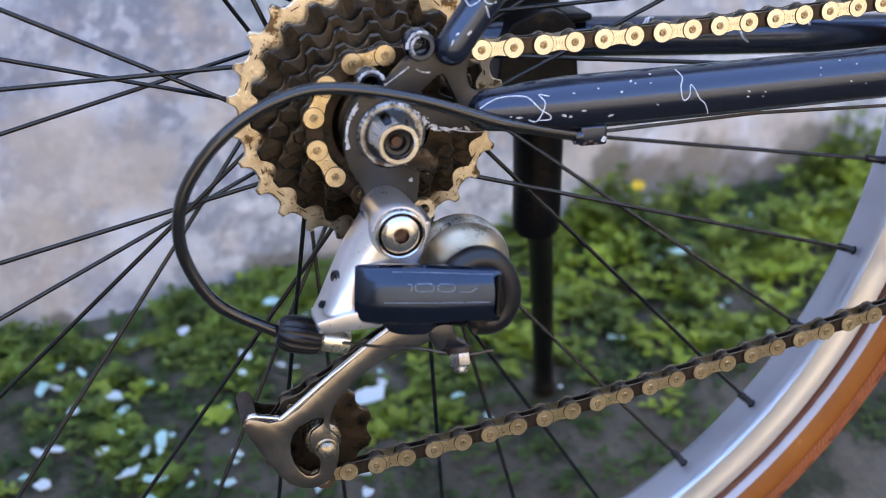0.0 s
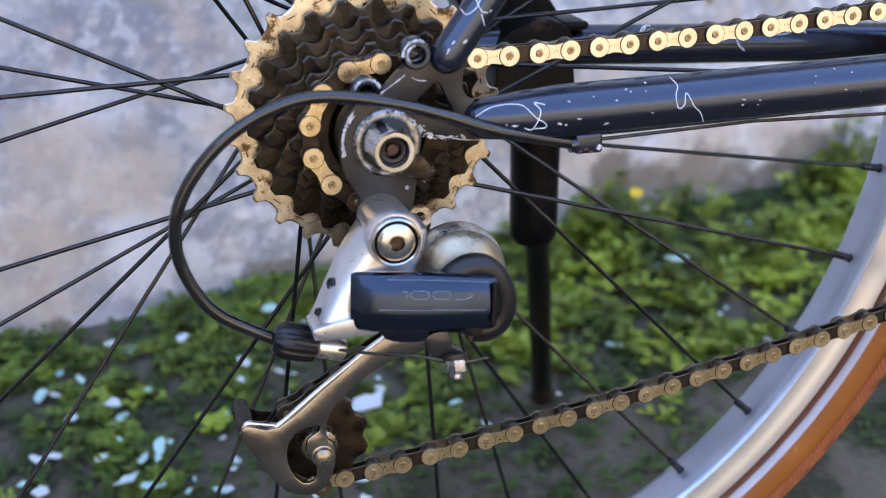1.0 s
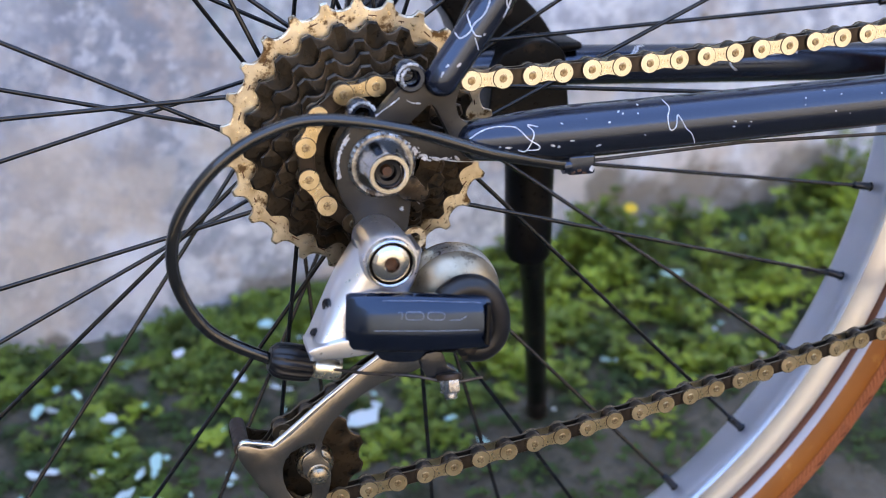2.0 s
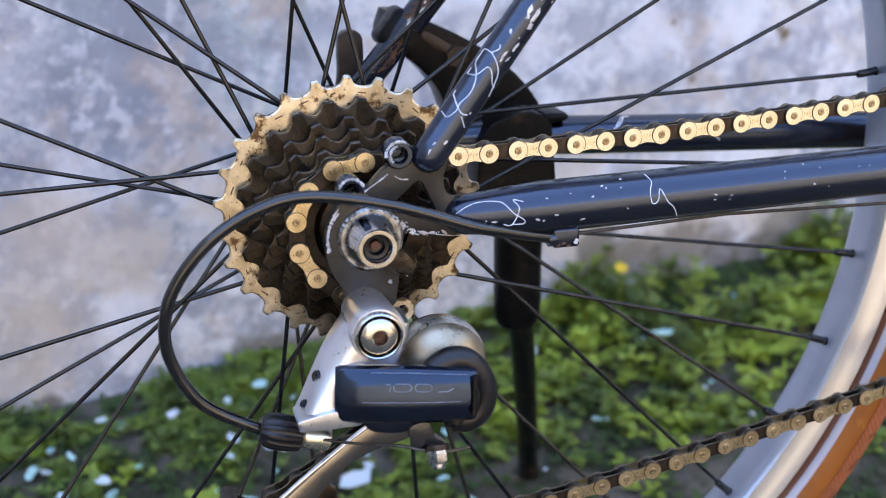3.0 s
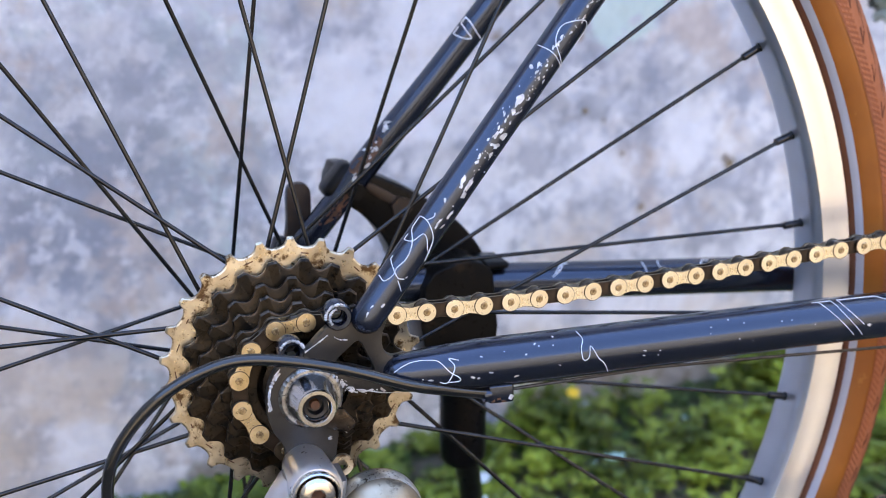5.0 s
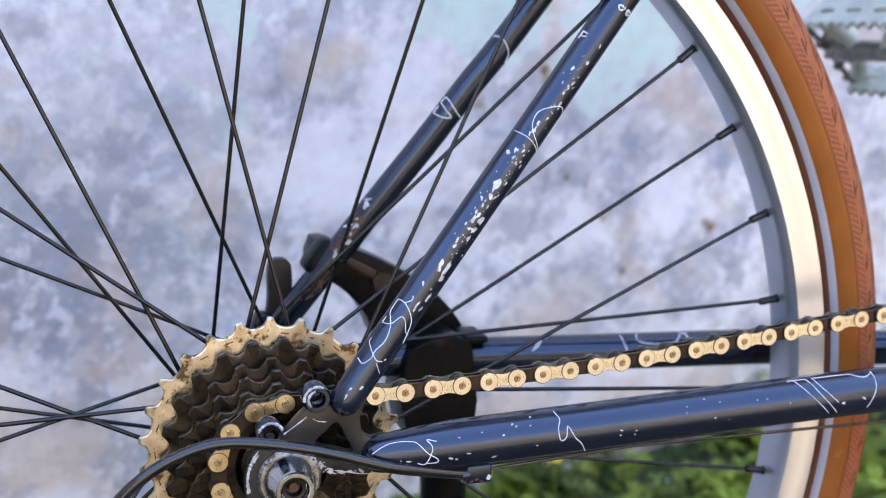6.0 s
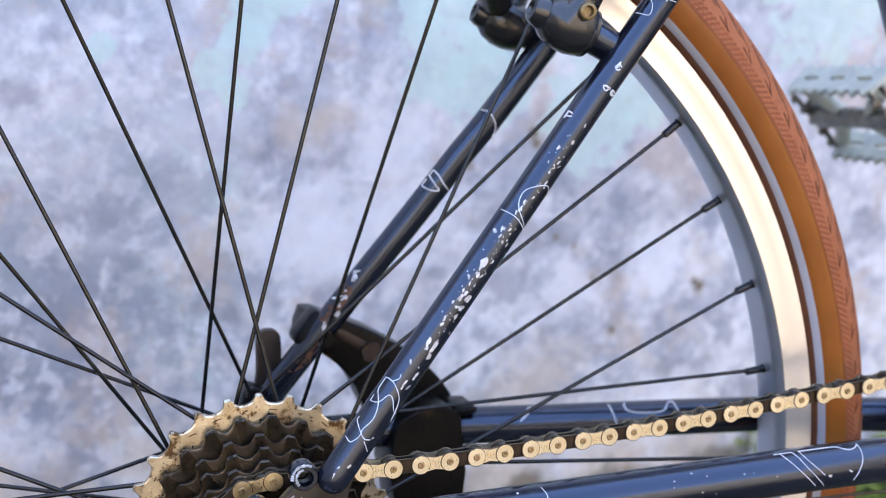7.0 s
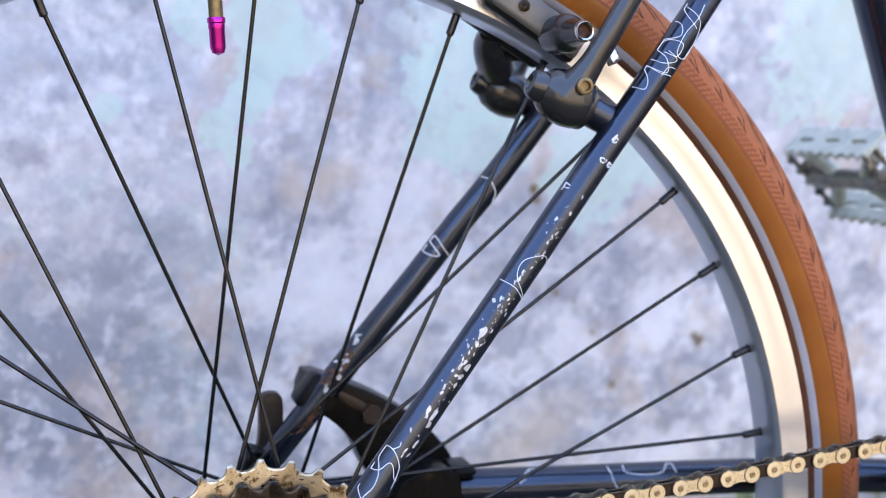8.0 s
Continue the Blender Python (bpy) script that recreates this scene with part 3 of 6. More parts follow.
DROPOUT = [(-0.0024, 0.0180), (0.0040, 0.0245), (0.0085, 0.0280), (0.0144, 0.0285), (0.0199, 0.0305), (0.0253, 0.0340), (0.0312, 0.0306), (0.0290, 0.0228), (0.0297, 0.0167), (0.0337, 0.0132),
           (0.0406, 0.0133), (0.0415, 0.0018), (0.0356, -0.0007), (0.0200, 0.0002), (0.0134, 0.0007), (0.0124, -0.0063), (0.0114, -0.0123), (0.0103, -0.0222), (0.0083, -0.0312), (0.0039, -0.0377),
           (-0.0021, -0.0392), (-0.0080, -0.0368), (-0.0105, -0.0303), (-0.0105, -0.0209), (-0.0149, -0.0133), (-0.0171, -0.0045), (-0.0163, 0.0055), (-0.0123, 0.0130), (-0.0074, 0.0175)]
WINDOW = [(0.0196, 0.0213), (0.0149, 0.0181), (0.0104, 0.0131), (0.0178, 0.0106), (0.0259, 0.0082), (0.0233, 0.0147)]
dropout = part("dropout", plate(rounded(DROPOUT, 3), -0.0700, -0.0645, [rounded(WINDOW, 3)], 0.0007, about=(0, HUB)), DROPOUT_PAINT, bicycle, "black dropout plate with worn edges")
for name, x, z, r, y in (("mudguard_eyelet", 0.0113, 0.0321, 0.0056, -0.0728), ("rack_eyelet", -0.0072, 0.0195, 0.0052, -0.0728)):
    h = 0.0085
    part(name, lathe([(r * 0.45, 0), (r, 0), (r, h * 0.85), (r * 0.86, h), (r * 0.6, h), (r * 0.5, h * 0.9), (r * 0.5, 0.001)], facing(x, y + h, HUB + z), 24), PAINT, dropout)
part("dropout", plate(rounded([(x, z) for x, z in DROPOUT if z > -0.02] + [(0.0, -0.02)], 3), 0.0585, 0.0640, [rounded(WINDOW, 3)], 0.0007, about=(0, HUB)), PAINT, bicycle)
stop = part("cable_stop", join(block((0.011, 0.0075, 0.008), pose(0.0777, -0.0710, 0.3300), 0.0012), tube([(0.0705, -0.0720, 0.3295), (0.0735, -0.0720, 0.3297)], 0.0032, 16)), PAINT, bicycle, "rusty cable stop under the chainstay")

for dx, dz in ((-0.0036, -0.0028), (-0.0012, -0.0020), (0.0008, -0.0031), (0.0040, -0.0016)):
    part("rust_spot", block((0.0017, 0.0003, 0.0009 if dx < 0.003 else 0.0022), pose(0.0777 + dx, -0.0748, 0.3300 + dz, 0, 25 * dx / 0.0035, 0), 0.0001, 1), CHIP if dx > 0.003 else RUST, stop)

# ---------------------------------------------------------------- the wheel
axis = facing(0, 0, HUB)
RIM_PROFILE = [(0.2815, 0.0128), (0.2670, 0.0124), (0.2656, 0.0112), (0.2645, 0.0085), (0.2642, 0.006), (0.2642, -0.006), (0.2645, -0.0085), (0.2656, -0.0112), (0.2670, -0.0124),
               (0.2815, -0.0128), (0.2819, -0.0110), (0.2765, -0.0095), (0.2765, 0.0095), (0.2819, 0.0110)]
rim = part("rim", lathe(RIM_PROFILE, axis, 144, True), RIM_GREY, bicycle, "grey alloy rim with bright machined brake tracks", 30)
for y in (1, -1):
    part("brake_track", lathe([(0.2668, y * 0.0122), (0.2670, y * 0.0128), (0.2745, y * 0.0129), (0.2750, y * 0.0131), (0.2810, y * 0.0132), (0.2815, y * 0.0128)], axis, 144), RIM_TRACK, rim, "bright machined brake track")
HALF = [(0.2819, 0.0108), (0.2828, 0.0132), (0.2855, 0.0163), (0.2900, 0.0186), (0.2935, 0.0194), (0.2955, 0.0199)]
CROWN = [(0.2967, 0.0197), (0.3070, 0.0162), (0.3145, 0.0085), (0.3172, 0)]
tyre = part("tyre", lathe(HALF + CROWN + [(r, -y) for r, y in CROWN[-2::-1]] + [(r, -y) for r, y in HALF[::-1]], axis, 144), TAN, bicycle, "tan rubber bicycle tyre with patterned tread", 60)
for y in (1, -1):
    part("bead", lathe([(r + 0.0001, y * (h + 0.0004)) for r, h in ((0.2821, 0.0112), (0.2828, 0.0132), (0.2838, 0.0144))], axis, 144), BROWN_RUBBER, tyre, "dark brown rubber bead")
    part("reflective_strip", lathe([(0.2838, y * 0.0146), (0.2840, y * 0.0152), (0.2855, y * 0.0168), (0.2866, y * 0.0175), (0.2868, y * 0.0168)], axis, 144), STRIPE, tyre, "grey reflective strip")


def crown_point(a, v):
    """A place on the tread: a round the wheel in degrees, v across from edge (1) over the crown (0) to the other edge (-1)."""
    w = abs(v) * 3
    k = min(2, int(w))
    line = CROWN[::-1]
    r = line[k][0] + (line[k + 1][0] - line[k][0]) * (w - k)
    y = line[k][1] + (line[k + 1][1] - line[k][1]) * (w - k)
    return Vector((r * math.cos(radians(a)), math.copysign(y, v), HUB + r * math.sin(radians(a))))


TREAD_COUNT = 100


def on_tread(a, v, lift):
    p = crown_point(a, v)
    return p + Vector((p.x, p.y * 6, p.z - HUB)).normalized() * lift


def tread_ribs():
    """Fine slanting scales in rows along both shoulders of the tread."""
    bm = bmesh.new()
    step = 360 / TREAD_COUNT
    for i in range(TREAD_COUNT):
        for s in (-1, 1):
            for row in range(3):
                v0 = 0.800 + 0.064 * row
                for k in range(6):
                    a = (i + (k + 0.5 * (row % 2)) / 6) * step
                    ring = [(a, v0), (a + 0.095 * step, v0), (a + 0.185 * step, v0 + 0.058), (a + 0.09 * step, v0 + 0.058)]
                    low = [bm.verts.new(on_tread(q, s * v, 0.0)) for q, v in ring]
                    mid = sum((v.co for v in low), Vector()) / 4
                    up = Vector((mid.x, mid.y * 6, mid.z - HUB)).normalized() * 0.0008
                    top = [bm.verts.new(mid + (v.co - mid) * 0.8 + up) for v in low]
                    bm.faces.new(top)
                    for j in range(4):
                        bm.faces.new((low[j], low[(j + 1) % 4], top[(j + 1) % 4], top[j]))
    return bm


def tread_sipes():
    """Long thin lozenges on both sides of the crown, slanting towards its middle: raised strips with groove shade as
    colour.
    """
    bm = bmesh.new()
    step = 360 / TREAD_COUNT
    loop = [(0.0, 0.77), (0.42, 0.72), (1.22, 0.42), (0.80, 0.47), (0.0, 0.77)]
    for i in range(TREAD_COUNT):
        for s in (-1, 1):
            shift = (i + (0.5 if s > 0 else 0.0)) * step
            for (a0, v0), (a1, v1) in zip(loop, loop[1:]):
                wa, wv = 0.045, 0.014
                rows = []
                for k in range(4):
                    a, v = a0 + (a1 - a0) * k / 3, v0 + (v1 - v0) * k / 3
                    rows.append([bm.verts.new(on_tread(shift + (a + q * wa) * step, s * (v + q * wv), h)) for q, h in ((-1, 0.00012), (0, 0.00022), (1, 0.00012))])
                for p, q in zip(rows, rows[1:]):
                    for k in range(2):
                        bm.faces.new((p[k], p[k + 1], q[k + 1], q[k]))
    return bm


tread = part("tread", lathe([(r + 0.00012, y * 1.004) for r, y in CROWN] + [(r + 0.00012, -y * 1.004) for r, y in CROWN[-2::-1]], axis, 144), TREAD, tyre, "reddish tan tread with slanting lozenges", 60)
# the shade between the scales is put into this strip's darker colour
for y in (1, -1):
    part("shoulder", lathe([(0.2967 + 0.00022, y * 0.0199), (0.3030 + 0.00022, y * 0.01775)], axis, 144), GROOVE, tread, "rubber between the scales, darkened in colour for their shade")
tagged(part("rib_pattern", tread_ribs(), TREAD, tread, "fine raised scales on the shoulders", 25), kind="stuff")
tagged(part("sipe_pattern", tread_sipes(), SIPE, tread, "lozenge-shaped groove lines with their shade put into the colour", 60), kind="stuff")
part("hub_shell", lathe([(0.0, 0.034), (0.009, 0.034), (0.0270, 0.0205), (0.0270, 0.0175), (0.016, 0.0150), (0.013, 0.0), (0.013, -0.022), (0.016, -0.0300), (0.0255, -0.0355), (0.0255, -0.0385), (0.010, -0.045), (0.008, -0.058), (0.0, -0.058)], axis, 40), SPOKE, bicycle, "black hub shell with spoke flanges")

PHASE, NIPPLE_R, FLANGE_R = -11.14, 0.2607, 0.0226
spoke_mesh = nipple_mesh = None
for k in range(36):
    a = radians(PHASE - 10 * k)
    b = a + radians(60 if k % 4 in (2, 3) else -60)
    right = k % 2 == 1
    outside = 1 if (k // 2) % 2 else -1
    side = -0.0190 if right else 0.0368
    tip = Vector((NIPPLE_R * math.cos(a), -0.0020 if right else 0.0020, HUB + NIPPLE_R * math.sin(a)))
    root = Vector((FLANGE_R * math.cos(b), side + 0.0022 * outside * (1 if right else -1), HUB + FLANGE_R * math.sin(b)))
    d = tip - root
    turn = d.to_track_quat("Z", "Y").to_matrix().to_4x4()
    length = d.length
    if spoke_mesh is None:
        sp = part("spoke", tube([(0, 0, 0), (0, 0, length)], 0.00098, 10), SPOKE, rim, "thin black spoke")
        spoke_mesh, first_length = sp.data, length
        nip = part("nipple", lathe([(0, -0.0065), (0.00125, -0.0065), (0.0019, -0.0058), (0.0019, 0.0030), (0.0023, 0.0032), (0.0023, 0.0075), (0, 0.0075)], None, 12), SPOKE, rim, "black spoke nipple")
        nipple_mesh = nip.data
        pair = sp, nip
    else:
        pair = place("spoke", spoke_mesh, rim), place("nipple", nipple_mesh, rim)
    pair[0].matrix_basis = Matrix.Translation(root) @ turn @ Matrix.Diagonal((1, 1, length / first_length, 1))
    radial = Vector((math.cos(a), 0, math.sin(a)))
    pair[1].matrix_basis = Matrix.Translation(tip) @ (0.7 * radial + 0.3 * d.normalized()).to_track_quat("Z", "Y").to_matrix().to_4x4()

va = radians(93.0)
out = Vector((math.cos(va), 0, math.sin(va)))
stem = part("valve_stem", tube([Vector((0, 0, HUB)) + out * r for r in (0.268, 0.2395)], 0.0031, 16), BRASS, rim, "dull brass valve stem")
cap_turn = Matrix.Translation(Vector((0, 0, HUB)) + out * 0.2425) @ (-out).to_track_quat("Z", "Y").to_matrix().to_4x4()
part("valve_cap", lathe([(0, 0), (0.0036, 0), (0.0039, 0.0006), (0.0039, 0.0022), (0.0035, 0.0026), (0.0037, 0.0042), (0.0034, 0.0050), (0.0034, 0.0125), (0.0026, 0.0150), (0, 0.0160)], cap_turn, 20), PURPLE, rim, "pink anodised valve cap")

# the wheel sits a hair out of the frame's plane
for ob in (rim, tyre):
    ob.matrix_basis = Matrix.Translation((0, 0, HUB)) @ pose(0, 0, 0, 0.6, 0, 0) @ Matrix.Translation((0, 0, -HUB))

# ---------------------------------------------------------------- sprockets and chain
PITCH = 0.0127
TEETH = (13, 15, 17, 19, 22, 26)
SPROCKET_TURN = (95.3, 91.7, 90.5, 91.8, 83.9, 89.8)
CHAIN_Y = -0.0535


def pitch_radius(n):
    return PITCH / 2 / math.sin(math.pi / n)


def sprocket(n, bore, thick, y, turn=0.0, x=0.0, z=HUB, tip=0.0026, valley=0.0034, crest=False):
    """A toothed ring: round valleys for the rollers and narrow worn teeth."""
    r = pitch_radius(n)
    v = valley
    half = tuple((-0.5 + 0.36 * k / 9, -v + (tip + v) * (k / 9) ** 2.1) for k in range(10)) + ((-0.10, tip * 1.04),)
    if crest:
        half = ((-0.5, -v), (-0.40, -0.94 * v), (-0.32, -0.74 * v), (-0.25, -0.40 * v), (-0.20, 0.0), (-0.145, 0.0013), (-0.10, tip * 0.93), (-0.06, tip))
    shape = half + tuple((-f, dr) for f, dr in half[:0:-1])
    bm, rings = bmesh.new(), [[[], []] for _ in range(3)]
    for i in range(n):
        for f, dr in shape:
            a = turn + 2 * math.pi * (i + f) / n
            thin = 0.7 if dr > 0.0015 else 1.0
            for s in (0, 1):
                sign = 0.5 if s else -0.5
                for ring, rr, t in ((0, r + dr, thick * thin * 0.8), (1, r + dr - (0.0007 if dr < 0 else 0.0009), thick), (2, bore, thick)):
                    rings[ring][s].append(bm.verts.new((x + rr * math.cos(a), y + sign * t, z + rr * math.sin(a))))
    count = len(rings[0][0])
    for k in range(count):
        j = (k + 1) % count
        for p, q in ((0, 1), (1, 2)):
            for s in (0, 1):
                bm.faces.new((rings[p][s][k], rings[p][s][j], rings[q][s][j], rings[q][s][k])).material_index = 1 - p
        for p in (0, 2):
            f = bm.faces.new((rings[p][0][k], rings[p][1][k], rings[p][1][j], rings[p][0][j]))
            f.material_index = 1 if p == 0 else 0
    return bm


freewheel = part("freewheel_body", lathe([(0.0, 0.056), (0.012, 0.056), (0.0165, 0.054), (0.0175, 0.050), (0.021, 0.048), (0.0215, 0.016), (0, 0.016)], axis, 40), DARK_COG, bicycle, "oily dark freewheel body")
for i, n in enumerate(TEETH):
    y = CHAIN_Y + 0.0050 * i
    big = i == len(TEETH) - 1
    part("sprocket", sprocket(n, 0.019 if not big else 0.030, 0.0024, y, radians(SPROCKET_TURN[i]), tip=0.0030 if big else 0.0026, valley=0.0012, crest=big), (GOLD, GOLD) if big else (DARK_COG, COG_EDGE), freewheel, "worn gold-toned largest sprocket" if big else "oily dark steel sprocket", 12 if big else 30)
    if big:
        for k in range(26):
            a = radians(SPROCKET_TURN[i]) + 2 * math.pi * (k + 0.5) / 26
            r = pitch_radius(26) - 0.0038
            m = Matrix.Translation((r * math.cos(a), y - 0.0012, HUB + r * math.sin(a))) @ pose(0, 0, 0, 0, -math.degrees(a) + 90 + 9 * (k % 3 - 1), 0)
            part("stamped_mark", block((0.0034 if k % 4 else 0.0022, 0.0002, 0.0005), m, 0.00008, 1), RUST, freewheel)
    if not big:
        part("spacer", lathe([(0.0195, -0.0013), (pitch_radius(n) - 0.0065, -0.0013), (pitch_radius(n) - 0.0065, 0.0013), (0.0195, 0.0013)], facing(0, y + 0.0024, HUB), 36), DARK_COG, freewheel)


def link_outline(r, waist, n=9):
    h = PITCH / 2
    pts = [(h + r * math.cos(a), r * math.sin(a)) for a in (radians(-128 + 256 * k / n) for k in range(n + 1))]
    pts += [(0, waist)]
    pts += [(-h - r * math.cos(a), r * math.sin(a)) for a in (radians(128 - 256 * k / n) for k in range(n + 1))]
    return pts + [(0, -waist)]


def brown_edges(bm, index):
    """Gives the faces round a plate's edge a brown of their own."""
    bm.normal_update()
    for f in bm.faces:
        if abs(f.normal.y) < 0.9:
            f.material_index = index
    return bm


def make_links():
    h = PITCH / 2
    bms = []
    for s in (-1, 1):
        bms.append(brown_edges(plate(link_outline(0.0042, 0.0027), s * 0.0036, s * 0.0026, (), 0.0002, 1), 3))
    for x in (-h, h):
        bms.append(brown_edges(lathe([(0, 0.0040), (0.0039, 0.0040), (0.00418, 0.0038), (0.00422, 0.0030)], facing(x, 0, 0), 22), 3))
        bms.append(inked(lathe([(0, 0.0043), (0.0005, 0.0043), (0.0007, 0.0046), (0.0013, 0.0046), (0.0015, 0.0041), (0.0016, 0.00405), (0.0016, -0.0037), (0.0012, -0.0041), (0, -0.0041)], facing(x, 0, 0), 12), 1))
    for x in (-0.0012, 0.0, 0.0012):
        bms.append(inked(block((0.00022, 0.0002, 0.0011), pose(x, -0.00365, 0.0002, 0, 18, 0), 0.00004, 1), 2))
    outer_link = part("outer_link", join(*bms), (LINK_OUT, RIVET, LINK_DIM, LINK_BROWN), None, sharp=35)
    bms = []
    for s in (-1, 1):
        # this brown is lighter than the inner plates: their edge glints painted in
        bms.append(brown_edges(plate(link_outline(0.0041, 0.0031), s * 0.0025, s * 0.0016, (), 0.0002, 1), 1))
    for x in (-h, h):
        bms.append(lathe([(0.0017, 0.0016), (0.0038, 0.0016), (0.0038, -0.0016), (0.0017, -0.0016)], facing(x, 0, 0), 14))
    inner_link = part("inner_link", join(*bms), (LINK_IN, LINK_BROWN), None, sharp=35)
    return outer_link.data, inner_link.data, outer_link, inner_link


def arc(cx, cz, r, a0, a1, n=24):
    return [Vector((cx + r * math.cos(radians(a0 + (a1 - a0) * k / n)), cz + r * math.sin(radians(a0 + (a1 - a0) * k / n)))) for k in range(n + 1)]


def walk_line(line, start, step, count):
    """Points at even steps along a line, from the place nearest to start."""
    at = [0.0]
    for a, b in zip(line, line[1:]):
        at.append(at[-1] + (b - a).length)
    s0 = min(range(len(line)), key=lambda i: (line[i] - start).length)
    out = []
    for i in range(count):
        s = at[s0] + i * step
        if s > at[-1]:
            break
        j = max(k for k in range(len(at)) if at[k] <= s)
        j = min(j, len(line) - 2)
        out.append(line[j] + (line[j + 1] - line[j]) * ((s - at[j]) / (at[j + 1] - at[j])))
    return out


COG_R = pitch_radius(13)
GUIDE, TENSION, PULLEY_R = Vector((0.0060, 0.2709)), Vector((-0.0281, 0.2068)), pitch_radius(10)
RING, RING_R = Vector((0.42, 0.326)), pitch_radius(28)


def dense(points, step=0.0006):
    out = []
    for a, b in zip(points, points[1:]):
        n = max(1, int((b - a).length / step))
        out += [a + (b - a) * (k / n) for k in range(n)]
    return out + [points[-1]]


def upper_run(x):
    """The upper strand sags a little between the chainring and the sprocket."""
    t = (x - 0.0389) / 0.2155
    return 0.3611 + 0.0124 * t + 0.0022 * ((2 * t - 1) ** 2 - 1) * (1 if t < 1 else max(0.0, 2 - t))


top = [Vector((x, upper_run(x))) for x in (0.41 - 0.005 * i for i in range(75))]
top.append(Vector((0.0389, upper_run(0.0389))))
top += [Vector((0.020, 0.3602)), Vector((0.004, 0.3604))]
top += arc(0, HUB, COG_R, 84, 226)
a_guide = [Vector((GUIDE.x + PULLEY_R * math.cos(radians(a)), GUIDE.y + PULLEY_R * math.sin(radians(a)))) for a in range(40, -50, -6)]
a_tension = [Vector((TENSION.x + PULLEY_R * math.cos(radians(a)), TENSION.y + PULLEY_R * math.sin(radians(a)))) for a in range(140, 291, 6)]
whole = dense(top + a_guide + a_tension)
rear_pins = walk_line(whole, Vector((0.0389, upper_run(0.0389))), PITCH, 60)
front_pins = [Vector((0.0389 + 0.01246 * i, upper_run(0.0389 + 0.01246 * i))) for i in range(31)]
low_start = Vector((-0.0181, 0.1885))
first_low = Vector((-0.0305, 0.1878))


def lower_run(x):
    t = (x - low_start.x) / 0.2460
    return 0.1885 + 0.0388 * t - 0.0026 * 4 * t * (1 - t)


low_line = dense([first_low] + [Vector((x, lower_run(x))) for x in (low_start.x + 0.004 * i for i in range(103))])
low_pins = walk_line(low_line, low_start, 0.01248, 34)
low_pins.insert(0, first_low)
ring_line = dense(arc(RING.x, RING.y, RING_R, -62, 88, 60))
ring_pins = walk_line(ring_line, ring_line[0], PITCH, 12)

out_me, in_me, out_first, in_first = make_links()


def chain_y(x):
    return CHAIN_Y + 0.0095 * max(0.0, min(1.0, x / 0.25))


# dark copy: the shade behind the derailleur put into the link colour
dark_me = out_me.copy()
dark_me.materials[0] = LINK_BROWN
# dimmer copy, for links whose reflections are duller
dim_me = out_me.copy()
dim_me.materials[0] = LINK_DIM


def lay(pins, first_outer, shaded_below=0.0, dimmed_below=0.0):
    for i, (a, b) in enumerate(zip(pins, pins[1:])):
        c, d = (a + b) / 2, b - a
        m = pose(c.x, chain_y(c.x), c.y, 0, -math.degrees(math.atan2(d.y, d.x)), 0)
        outer = (i % 2 == 0) == first_outer
        place("outer_link" if outer else "inner_link", (dark_me if c.y < shaded_below else dim_me if c.y < dimmed_below else out_me) if outer else in_me, strand, "", m)


strand = part("chain", tube([(0.0389, CHAIN_Y, 0.3611), (0.0514, CHAIN_Y, 0.3612)], 0.0014, 8), RIVET, bicycle, "bicycle chain with gold outer links and oily inner links")
for ob in (out_first, in_first):
    bpy.data.objects.remove(ob)
lay(front_pins, True)
lay(rear_pins, False, 0.308, 0.40)
lay(low_pins, True, 0.0, 0.40)
lay(ring_pins, True)
chainring = part("chainring", sprocket(28, 0.045, 0.003, CHAIN_Y + 0.0095, 0.1, RING.x, RING.y), (DARK_COG, COG_EDGE), bicycle)
part("crank_axle", tube([(0.42, -0.06, 0.326), (0.42, 0.085, 0.326)], 0.009, 16), DARK_COG, bicycle)
part("chainring_spider", tube([(0.42, CHAIN_Y + 0.0080, 0.326), (0.42, CHAIN_Y + 0.0110, 0.326)], 0.046, 28), DARK_COG, chainring)

# axle nut on the right side
nut = part("axle_nut", lathe([(0, 0.066), (0.0107, 0.066), (0.0107, 0.0722), (0.0103, 0.0735), (0.0080, 0.0826), (0.0077, 0.0838), (0.0072, 0.0844), (0.0058, 0.0844), (0.0052, 0.0836), (0.0049, 0.0760), (0, 0.0760)], axis, 36), CHROME, bicycle, "scratched chrome axle nut with a rusty socket")
part("socket", join(lathe([(0.0049, 0.0812), (0.0046, 0.0815), (0.0034, 0.0813), (0.0030, 0.0780), (0, 0.0775)], axis, 20), inked(lathe([(0.0022, 0.0780), (0.0018, 0.0800), (0, 0.0802)], axis, 12), 1)), (MATT_RESIN, RUST), nut, "dark rusty socket")
teeth = lathe([(0.0100, 0.0700), (0.0100, 0.0722), (0.0116, 0.0724), (0.0127, 0.0714), (0.0127, 0.0700)], axis, 72)
for v in teeth.verts:
    k = int(round(math.atan2(v.co.z - HUB, v.co.x) / (2 * math.pi) * 72))
    if k % 2 and math.hypot(v.co.x, v.co.z - HUB) > 0.0115:
        v.co.y += 0.0005
part("serrated_washer", teeth, WASHER, nut, "worn serrated washer")
part("washer_tab", plate(rounded([(0.0050, -0.0100), (0.0090, -0.0140), (0.0145, -0.0148), (0.0172, -0.0118), (0.0150, -0.0085), (0.0110, -0.0050)], 3), -0.0728, -0.0702, (), 0.0006, about=(0, HUB)), COG_EDGE, nut)
